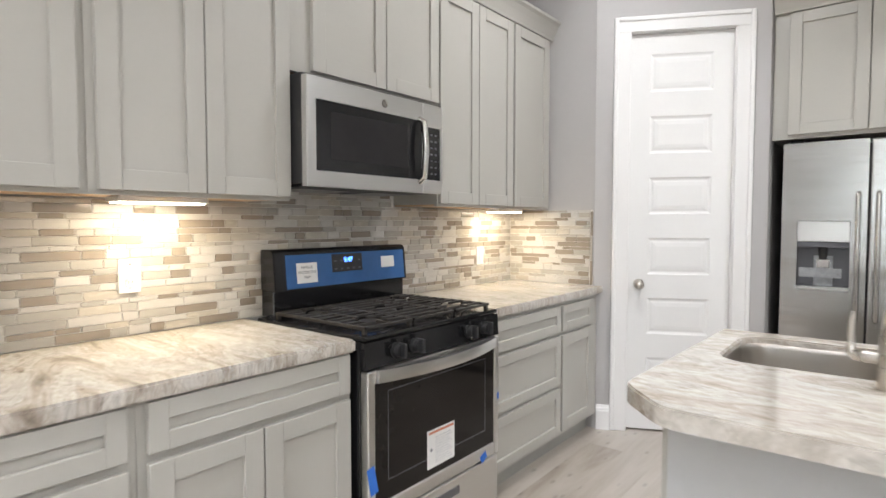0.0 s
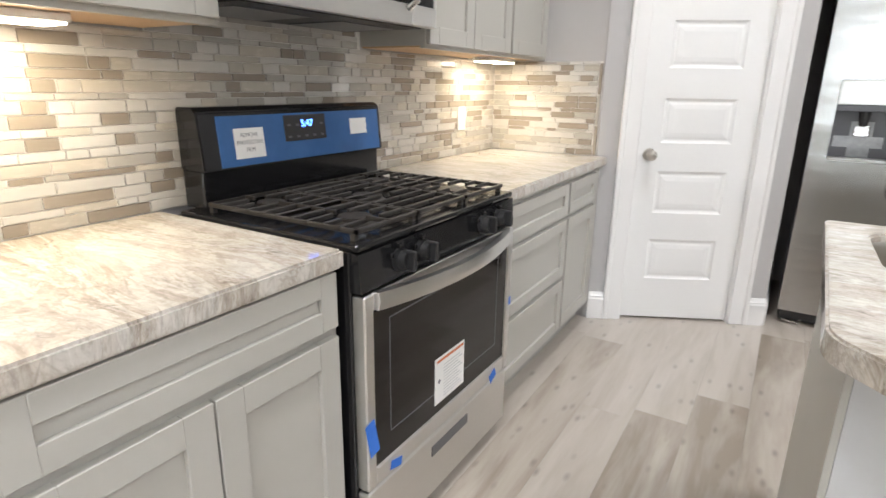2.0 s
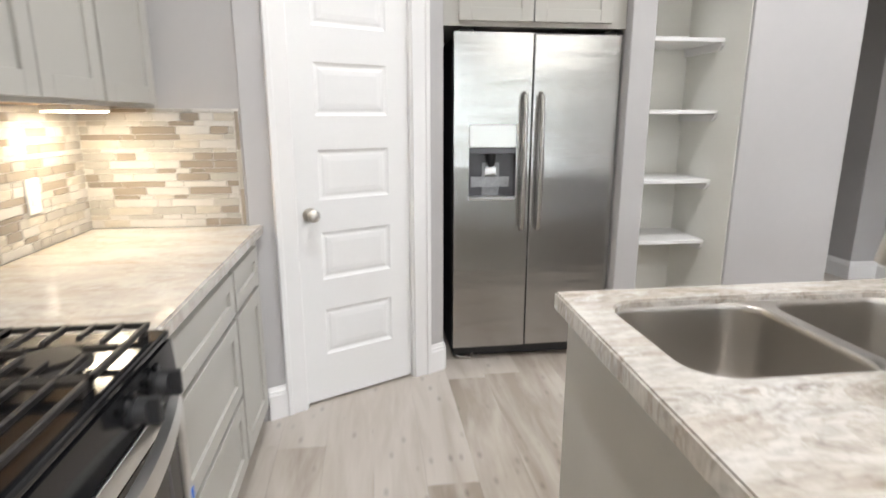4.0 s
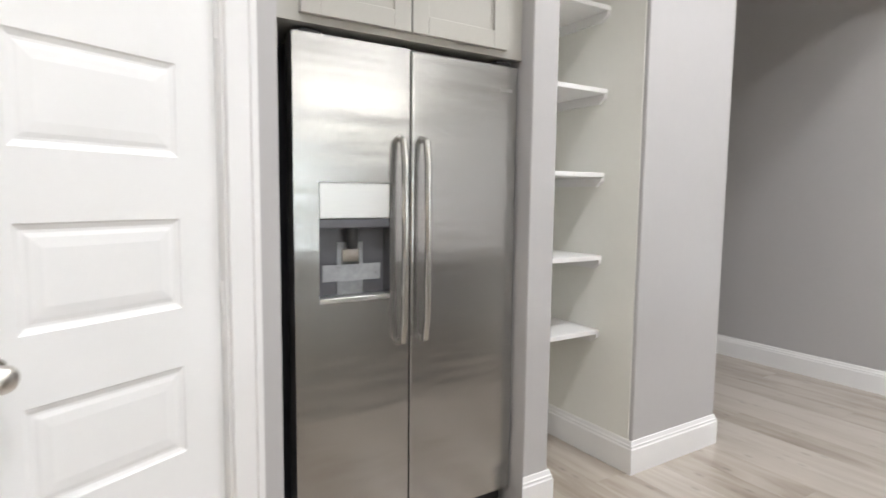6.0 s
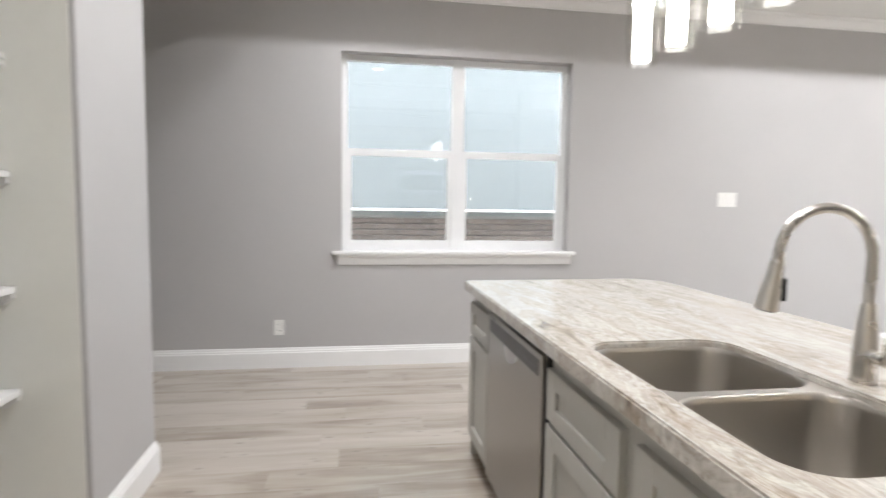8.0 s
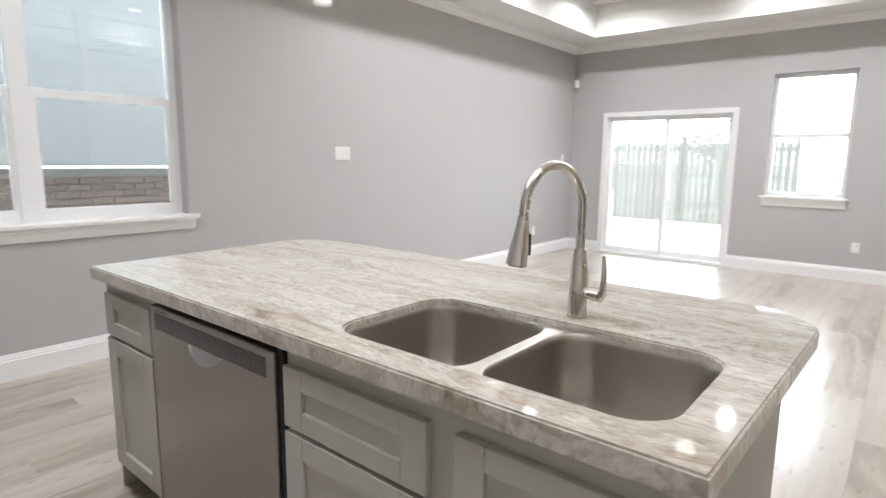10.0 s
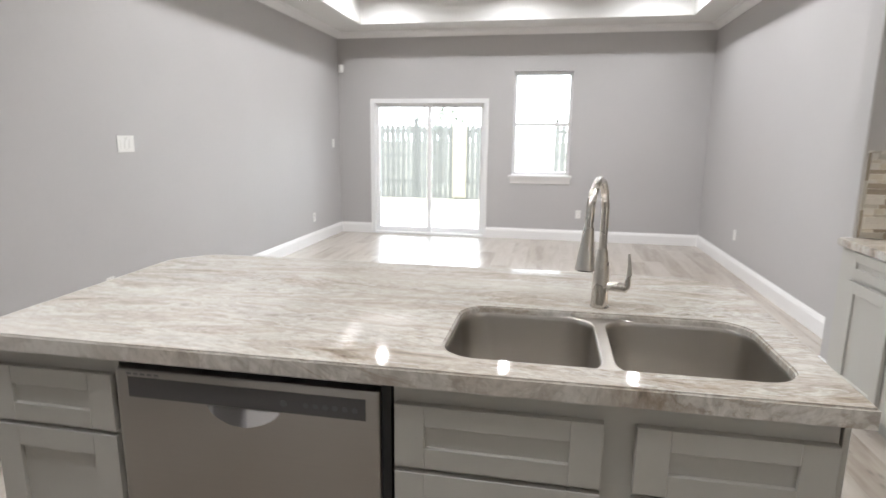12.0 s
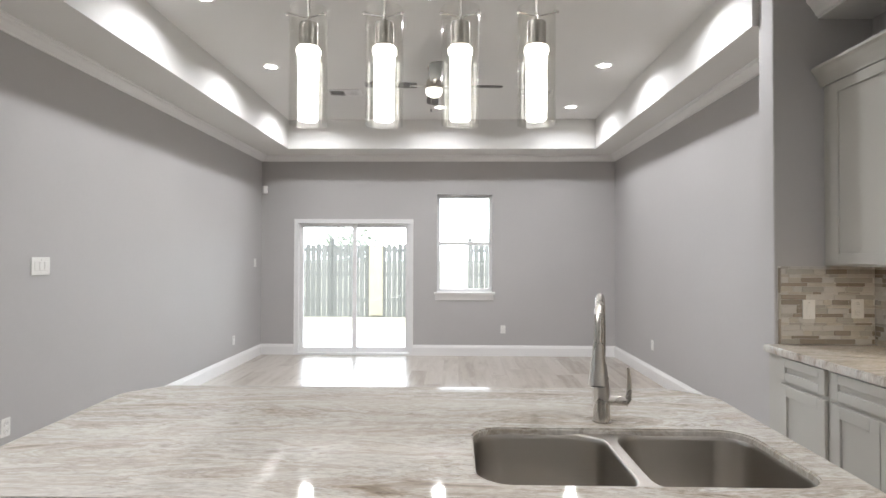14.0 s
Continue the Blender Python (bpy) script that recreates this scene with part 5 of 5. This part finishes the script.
def eased(outline, cut, keep=()):
    """The outline with its corners, but for those kept, drawn as short curves."""
    out = []
    for i, p in enumerate(outline):
        p, a, b = Vector(p), Vector(outline[i - 1]), Vector(outline[(i + 1) % len(outline)])
        if i in keep:
            out.append(tuple(p))
            continue
        a, b = p + (a - p).normalized() * cut, p + (b - p).normalized() * cut
        for k in range(6):
            t = k / 5
            out.append(tuple(a * (1 - t) ** 2 + p * (2 * t * (1 - t)) + b * t ** 2))
    return out


ISL = eased(ISL, 0.045, (0, 5))
SX0, SX1, SY0, SY1, SR = 0.030, 0.848, 1.818, 2.248, 0.09


def rounded(x0, x1, y0, y1, r, n=8):
    out = []
    for cx, cy, a0 in ((x1 - r, y1 - r, 0), (x0 + r, y1 - r, 90), (x0 + r, y0 + r, 180), (x1 - r, y0 + r, 270)):
        out += [(cx + r * math.cos(radians(a0 + 90 * i / n)), cy + r * math.sin(radians(a0 + 90 * i / n))) for i in range(n + 1)]
    return out


def island_top():
    """The slab with the sink's opening cut through it."""
    b = bmesh.new()
    hole = rounded(SX0, SX1, SY0, SY1, SR)
    for z, up in ((0.915, True), (0.870, False)):
        vo = [b.verts.new((x, y, z)) for x, y in ISL]
        vi = [b.verts.new((x, y, z)) for x, y in hole]
        es = [b.edges.new((v[i], v[(i + 1) % len(v)])) for v in (vo, vi) for i in range(len(v))]
        bmesh.ops.triangle_fill(b, edges=es, use_beauty=True)
        if up:
            to, ti = vo, vi
    for t, l in ((to, vo), (ti, vi)):
        for i in range(len(t)):
            j = (i + 1) % len(t)
            b.faces.new((t[i], t[j], l[j], l[i]))
    bmesh.ops.recalc_face_normals(b, faces=b.faces)
    rim = [e for e in b.edges if all(abs(v.co.z - 0.915) < 1e-5 for v in e.verts) and len(e.link_faces) == 2 and abs(e.calc_face_angle(0)) > 1.0]
    bmesh.ops.bevel(b, geom=rim, offset=0.005, segments=2, affect='EDGES')
    return piece("island_countertop", b, STONE, "cream and grey veined quartzite island top with clipped corners", "countertop", kind="")


island_top()


def sink():
    s = thing("sink", (0.445, 2.05, 0.87), "undermount stainless double-bowl sink in the island", "sink")
    bowls = ((SX0 - 0.004, 0.427), (0.455, SX1 + 0.004))
    fl = bmesh.new()
    loops = [[fl.verts.new((x, y, 0.899)) for x, y in rounded(SX0 - 0.03, SX1 + 0.03, SY0 - 0.03, SY1 + 0.03, SR)]]
    loops += [[fl.verts.new((x, y, 0.899)) for x, y in rounded(x0, x1, SY0 - 0.004, SY1 + 0.004, SR)] for x0, x1 in bowls]
    bmesh.ops.triangle_fill(fl, edges=[fl.edges.new((v[i], v[(i + 1) % len(v)])) for v in loops for i in range(len(v))], use_beauty=True)
    for f in fl.faces:
        if f.normal.z < 0:
            f.normal_flip()
    part("rim", fl, SINK, s)
    for x0, x1 in bowls:
        rings = []
        b = bmesh.new()
        for inset, z, r in ((0.0, 0.899, SR), (0.002, 0.8978, SR), (0.0045, 0.894, SR), (0.006, 0.880, SR), (0.014, 0.73, SR), (0.018, 0.71, SR - 0.004), (0.028, 0.694, SR - 0.012), (0.045, 0.686, SR - 0.025), (0.07, 0.6835, SR - 0.035)):
            rings.append([b.verts.new((x, y, z)) for x, y in rounded(x0 + inset, x1 - inset, SY0 - 0.004 + inset, SY1 + 0.004 - inset, max(0.012, r))])
        for a, c in zip(rings, rings[1:]):
            for i in range(len(a)):
                j = (i + 1) % len(a)
                b.faces.new((a[i], a[j], c[j], c[i]))
        b.faces.new(rings[-1])
        bmesh.ops.recalc_face_normals(b, faces=b.faces)
        if min(b.faces, key=lambda f: f.calc_center_median().z).normal.z < 0:
            bmesh.ops.reverse_faces(b, faces=b.faces)
        bowl = part("bowl", b, SINK, s, smooth=True)
        cx = (x0 + x1) / 2
        dr = cyl((cx, 2.07, 0.6832), (cx, 2.07, 0.6855), 0.043, n=28, bevel=0.001)
        part("drain", dr, CHROME, bowl, "round chrome drain")
        part("drain_cup", cyl((cx, 2.07, 0.6858), (cx, 2.07, 0.6865), 0.028, n=24), SLOT, bowl)


sink()


def faucet(x, y):
    f = thing("faucet", (x, y, 0.915), "brushed nickel pull-down faucet with a high arched spout", "faucet")
    part("base_plate", cyl((x, y, 0.915), (x, y, 0.921), 0.029, bevel=0.002), NICKEL, f, smooth=True)
    part("body", tube([(x, y, 0.92), (x, y, 0.945), (x, y, 1.02), (x, y, 1.075), (x, y, 1.10)], [0.027, 0.026, 0.025, 0.019, 0.016], 24), NICKEL, f, smooth=True)
    arc = [(x, y, 1.095), (x, y, 1.14), (x, y, 1.205)]
    for i in range(1, 29):
        a = radians(180 - 6.25 * i)
        arc.append((x, y + 0.100 + 0.100 * math.cos(a), 1.205 + 0.112 * math.sin(a)))
    arc.append((x, y + 0.2015, 1.180))
    part("spout", tube(arc, 0.0125, 16), NICKEL, f, smooth=True)
    hd = tube([(x, y + 0.2005, 1.195), (x, y + 0.205, 1.165), (x, y + 0.215, 1.11), (x, y + 0.221, 1.076)], [0.015, 0.017, 0.024, 0.027], 20)
    head = part("spray_head", hd, NICKEL, f, "flared pull-down spray head", smooth=True)
    part("spray_face", tube([(x, y + 0.2212, 1.0755), (x, y + 0.2216, 1.073)], [0.019, 0.019], 18), MATTBLK, head)
    part("spray_button", box(x - 0.009, x + 0.009, y + 0.180, y + 0.195, 1.098, 1.152, bevel=0.003), MATTBLK, head, "black spray button")
    part("handle_hub", tube([(x - 0.02, y, 0.985), (x - 0.06, y, 0.985), (x - 0.075, y, 0.985)], [0.014, 0.015, 0.013], 16), NICKEL, f, smooth=True)
    part("handle_lever", tube([(x - 0.070, y, 0.976), (x - 0.082, y, 0.992), (x - 0.084, y, 1.035), (x - 0.083, y, 1.065), (x - 0.080, y, 1.092)], [0.011, 0.010, 0.0075, 0.006, 0.004], 12), NICKEL, f, "slim lever handle", smooth=True)
    f.rotation_euler.z = radians(-17)


faucet(0.432, 1.742)

ISX0, ISX1, ISY0 = -0.016, 2.102, 1.55
def island_unit(x0, x1, fronts, label):
    c = thing("base_cabinet", ((x0 + x1) / 2, 1.95, 0), label, "cabinet", "island cabinets")
    sink_base = x0 < 0.5
    top = 0.66 if sink_base else 0.868
    part("body", box(x0 + 0.001, x1 - 0.001, ISY0 + 0.02, IY - 0.02, 0.105, top), CAB, c)
    if sink_base:
        part("face_frame", box(x0 + 0.001, x1 - 0.001, IY - 0.038, IY - 0.0202, top, 0.868), CAB, c)
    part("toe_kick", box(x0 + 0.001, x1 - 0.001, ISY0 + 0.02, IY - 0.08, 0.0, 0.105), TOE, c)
    for name, a0, a1, z0, z1 in fronts:
        front(name, c, 'N', a0, a1, z0, z1, IY - 0.02, 0.052 if name == "drawer_front" else 0.062, 0.072)


island_unit(-0.014, 0.945, [("drawer_front", -0.012, 0.390, 0.656, 0.816), ("drawer_front", 0.459, 0.938, 0.656, 0.816), ("door", -0.012, 0.390, 0.125, 0.642), ("door", 0.459, 0.938, 0.125, 0.642)], "sage grey shaker sink cabinet with false drawers over doors")
island_unit(1.690, 2.098, [("drawer_front", 1.705, 2.090, 0.656, 0.816), ("door", 1.705, 2.090, 0.125, 0.642)], "narrow sage grey shaker island cabinet with a drawer over a door")
ISLB = surface("pale_grey_back_panel", (0.52, 0.525, 0.53), 0.42, var=0.03, scale=2, fine=60)
pan = thing("kitchen_island", (1.0, 1.55, 0), "kitchen island base clad in smooth pale grey panels", "kitchen island")
part("back_panel", box(ISX0 - 0.004, ISX1 + 0.004, ISY0, ISY0 + 0.0195, 0.0, 0.868, bevel=0.001), ISLB, pan)
part("end_panel", box(ISX0 - 0.018, ISX0 - 0.0045, ISY0, IY - 0.021, 0.0, 0.868, bevel=0.001), CAB, pan, "sage grey end panel")
part("end_panel", box(ISX1 + 0.0045, ISX1 + 0.018, ISY0, IY - 0.021, 0.0, 0.868, bevel=0.001), CAB, pan, "sage grey end panel")


def dishwasher():
    x0, x1 = 0.972, 1.683
    yf = IY + 0.004
    d = thing("dishwasher", (1.36, 2.0, 0), "stainless built-in dishwasher with a dark control strip", "dishwasher")
    part("tub", box(x0 + 0.01, x1 - 0.01, 1.62, yf - 0.04, 0.10, 0.855), GREYDARK, d)
    # Black strip in the open gap, standing in for the shade there.
    part("side_gap_shade", box(x0 - 0.024, x0 - 0.001, yf - 0.05, yf - 0.012, 0.1, 0.868), GAPSHADE, d)
    part("door", box(x0, x1, yf - 0.04, yf, 0.11, 0.842, bevel=0.006, seg=2), DWSTEEL, d, "stainless door")
    part("control_strip", box(x0 + 0.035, x1 - 0.035, yf - 0.002, yf + 0.0015, 0.765, 0.820, bevel=0.0006), DWSTRIP, d, "dark grey control strip")
    q = bmesh.new()
    n = 16
    xm = (x0 + x1) / 2
    top = [q.verts.new((xm - 0.10 + 0.20 * i / n, yf + 0.0012, 0.763)) for i in range(n + 1)]
    low = [q.verts.new((xm - 0.10 + 0.20 * i / n, yf + 0.0012 + 0.012 * math.sin(math.pi * i / n), 0.763 - 0.042 * math.sin(math.pi * i / n) ** 0.6 - 0.001)) for i in range(n + 1)]
    for i in range(n):
        q.faces.new((top[i], top[i + 1], low[i + 1], low[i]))
    part("pocket_handle", q, CHROME, d, "curved pocket handle", smooth=True)
    for i in range(6):
        part("button", cyl((x0 + 0.062 + 0.025 * i, yf + 0.0014, 0.79), (x0 + 0.062 + 0.025 * i, yf + 0.0022, 0.79), 0.007, n=12), GREYPANEL, d)
    part("button", cyl((x0 + 0.245, yf + 0.0014, 0.79), (x0 + 0.245, yf + 0.0022, 0.79), 0.009, n=14), GREYPANEL, d)
    for i in range(5):
        part("lettering_bar", box(x1 - 0.125 + 0.02 * i, x1 - 0.112 + 0.02 * i, yf, yf + 0.0006, 0.826, 0.832), INK, d)
    part("toe_plate", box(x0, x1, yf - 0.10, yf - 0.08, 0.0, 0.10), MATTBLK, d)


dishwasher()

# ---- switches and outlets ----
def wall_plate(kind, m, w=0.075, h=0.118):
    names = {"outlet": ("outlet", "white plastic duplex outlet on the wall", "outlet"), "switch": ("light_switch", "white plastic rocker switch plate on the wall", "switch"), "double": ("light_switch", "wide white plastic switch plate with three rockers", "switch"), "blank": ("outlet", "white plastic wall plate low on the wall", "outlet")}
    n, label, cat = names[kind]
    t = thing(n, m.translation, label, cat, "wall plates")
    if kind == "double":
        w, h = 0.172, 0.124
    def put(name, q, mat):
        q.transform(m)
        return part(name, q, mat, t)
    put("plate", box(-w / 2, w / 2, -0.006, 0.0, -h / 2, h / 2, bevel=0.0025, seg=2), PLATE)
    if kind == "outlet":
        for z in (-0.024, 0.024):
            put("socket", box(-0.016, 0.016, -0.0085, -0.0055, z - 0.014, z + 0.014, bevel=0.004), PLATE)
            for dx in (-0.006, 0.006):
                put("slot", box(dx - 0.0012, dx + 0.0012, -0.0089, -0.0083, z - 0.002, z + 0.007), SLOT)
    elif kind in ("switch", "double"):
        for dx in ((0,) if kind == "switch" else (-0.046, 0, 0.046)):
            put("rocker", box(dx - 0.016, dx + 0.016, -0.010, -0.0055, -0.032, 0.032, bevel=0.002), PLATE)
    for z in (-0.042, 0.042):
        put("screw", cyl((0, -0.0055, z), (0, -0.0068, z), 0.003, n=10), NICKEL)


def on_wall(side, a, z):
    if side == 'E':
        return Matrix.Translation((EX, a, z)) @ Matrix.Rotation(radians(-90), 4, 'Z')
    if side == 'W':
        return Matrix.Translation((WX + 0.0095, a, z)) @ Matrix.Rotation(radians(90), 4, 'Z')
    if side == 'L':
        return Matrix.Translation((WLX, a, z)) @ Matrix.Rotation(radians(90), 4, 'Z')
    if side == 'K':
        return Matrix.Translation((a, 0.0685, z)) @ Matrix.Rotation(radians(180), 4, 'Z')
    return Matrix.Translation((a, SY, z)) @ Matrix.Rotation(radians(180), 4, 'Z')


for kind, side, a, z in (("outlet", 'W', 0.89, 1.125), ("switch", 'W', 3.025, 1.10), ("outlet", 'E', 3.49, 0.318), ("double", 'E', -0.285, 1.370), ("outlet", 'E', 0.0, 0.34),
                         ("outlet", 'E', -3.70, 0.357), ("switch", 'E', -4.46, 1.36), ("outlet", 'S', 0.193, 0.39), ("outlet", 'L', -3.19, 0.41), ("switch", 'K', -1.260, 1.13), ("outlet", 'K', -1.553, 1.135)):
    wall_plate(kind, on_wall(side, a, z))
sen = thing("wall_sensor", (3.70, -4.66, 2.44), "small white plastic alarm sensor in the room corner", "sensor")
q = box(-0.035, 0.035, -0.045, 0.0, -0.055, 0.055, bevel=0.008, seg=2)
q.transform(Matrix.Translation((3.735, -4.70, 2.44)) @ Matrix.Rotation(radians(-135), 4, 'Z'))
part("housing", q, PLATE, sen)
q = box(-0.02, 0.02, -0.048, -0.044, -0.03, 0.01, bevel=0.001)
q.transform(Matrix.Translation((3.735, -4.70, 2.44)) @ Matrix.Rotation(radians(-135), 4, 'Z'))
part("lens", q, TRIM, sen)

# ---- backsplash tiles ----
def backsplash():
    s = thing("backsplash", (0, 0, 0), "mosaic backsplash of grey, cream and taupe stone and glass strips", "backsplash", kind="structure")
    z0, z1 = 0.916, 1.392
    g = box(WX, WX + 0.005, 0.066, NY, z0, z1)
    box(WX, WX + 0.005, 1.355, 2.23, z1, 1.47, bm=g)
    box(WX + 0.005, -1.052, NY - 0.005, NY, z0, z1, bm=g)
    box(WX + 0.005, -1.078, 0.0605, 0.0655, z0, z1, bm=g)
    part("grout_bed", g, GROUT, s)
    rng = random.Random(11)
    rows, z, k = [], z0 + 0.002, 0
    while z < z1 - 0.008:
        h = (0.030, 0.018, 0.030, 0.030, 0.015, 0.030, 0.022)[k % 7]
        h = min(h, z1 - z - 0.001)
        rows.append((z, h))
        z += h + 0.0018
        k += 1
    lengths = (0.052, 0.072, 0.098, 0.128, 0.165)
    cache = {}
    def tile_mesh(l, h, mi):
        key = (round(l, 4), round(h, 4), mi)
        if key not in cache:
            q = box(0, l, -0.0078 + 0.0005 * mi, -0.001, 0, h, bevel=0.0012)
            me = bpy.data.meshes.new("tile")
            q.to_mesh(me)
            q.free()
            me.materials.append(TILES[mi])
            cache[key] = me
        return cache[key]
    spans = [(Matrix.Translation((WX + 0.0012, 0.069, 0)) @ Matrix.Rotation(radians(90), 4, 'Z'), NY - 0.007 - 0.069, rows),
             (Matrix.Translation((WX + 0.009, NY - 0.0012, 0)), -1.052 - WX - 0.009 - 0.018, rows),
             (Matrix.Translation((-1.078 - 0.018, 0.0618, 0)) @ Matrix.Rotation(radians(180), 4, 'Z'), -1.078 - 0.018 - WX - 0.009, rows)]
    spans.append((Matrix.Translation((WX + 0.0012, 1.357, 0)) @ Matrix.Rotation(radians(90), 4, 'Z'), 0.855, [(z1 + 0.0015, 0.025), (z1 + 0.028, 0.015), (z1 + 0.0445, 0.025)]))
    count = 0
    rest = {}
    for m, span, rws in spans:
        for z, h in rws:
            u = -rng.uniform(0, 0.09)
            while u < span - 0.004:
                l = rng.choice(lengths)
                a, c = max(u, 0), min(u + l, span)
                u += l + 0.0025
                if c - a < 0.012:
                    continue
                w = round((c - a) / 0.005) * 0.005 if c - a < l - 0.001 else l
                w = min(w, c - a)
                mi = rng.choices((0, 1, 2, 3), (0.36, 0.22, 0.25, 0.17))[0]
                me = tile_mesh(w, h, mi)
                p = m @ Matrix.Translation((a, 0, z))
                near = p.translation.x < -1.6 and p.translation.y > 2.05 or p.translation.y > 3.3
                if near and count < 295:
                    ob = new("tile", me)
                    ob.parent = s
                    ob.matrix_basis = p
                    count += 1
                else:
                    rest.setdefault(mi, []).append((me, p))
    for mi, lst in rest.items():
        b = bmesh.new()
        for me, p in lst:
            n0 = len(b.verts)
            b.from_mesh(me)
            b.verts.ensure_lookup_table()
            for v in b.verts[n0:]:
                v.co = p @ v.co
        tagged(part("tile_field", b, TILES_JOINED[mi], s), kind="stuff")
    for m, h0 in ((Matrix.Translation((-1.052 - 0.016, NY - 0.0012, 0)), 0), (Matrix.Translation((-1.078, 0.0618, 0)) @ Matrix.Rotation(radians(180), 4, 'Z'), 0)):
        z = z0 + 0.002
        for i in range(3):
            ob = new("edge_tile", tile_mesh(0.016, 0.153, 1 if i % 2 else 2))
            ob.parent = s
            ob.matrix_basis = m @ Matrix.Translation((0, 0, z))
            z += 0.1555


TILES_JOINED = [surface("pale_marble_strips", (0.545, 0.525, 0.49), 0.20, var=0.10, scale=18, fine=60, stretch=(1, 1, 3), rand=0.5, island=True),
                surface("grey_stone_strips", (0.41, 0.385, 0.345), 0.24, var=0.12, scale=18, fine=60, stretch=(1, 1, 3), rand=0.5, island=True),
                surface("taupe_glass_strips", (0.285, 0.245, 0.200), 0.10, var=0.16, scale=10, fine=120, stretch=(1, 1, 6), rand=0.5, island=True, coat=0.5),
                surface("cream_stone_strips", (0.49, 0.45, 0.385), 0.26, var=0.10, scale=18, fine=60, stretch=(1, 1, 3), rand=0.5, island=True)]
backsplash()

# ---- floor planks ----
def planks():
    rng = random.Random(3)
    w, l, gap = 0.20, 1.5, 0.0006
    cache = {}
    x = -1.75
    while x < EX + 0.02:
        y = -4.9 - rng.uniform(0, l)
        while y < 6.5:
            a, c = max(y, -4.735), min(y + l, 6.5)
            y += l
            if c - a < 0.03 or (x > 3.6 and a > 5.3) or (x < -1.6 and c < 0) or (x < -1.0 and a > 3.45):
                continue
            if x + w < 1.4 and a > 4.75:
                continue
            k = round(c - a, 3)
            if k not in cache:
                q = box(gap / 2, w - gap / 2, gap / 2, k - gap / 2, -0.0098, 0.0)
                me = bpy.data.meshes.new("plank")
                q.to_mesh(me)
                q.free()
                me.materials.append(PLANK)
                cache[k] = me
            ob = new("plank", cache[k])
            ob.parent = floor_slab
            ob.location = (x, a, 0)
        x += w


planks()
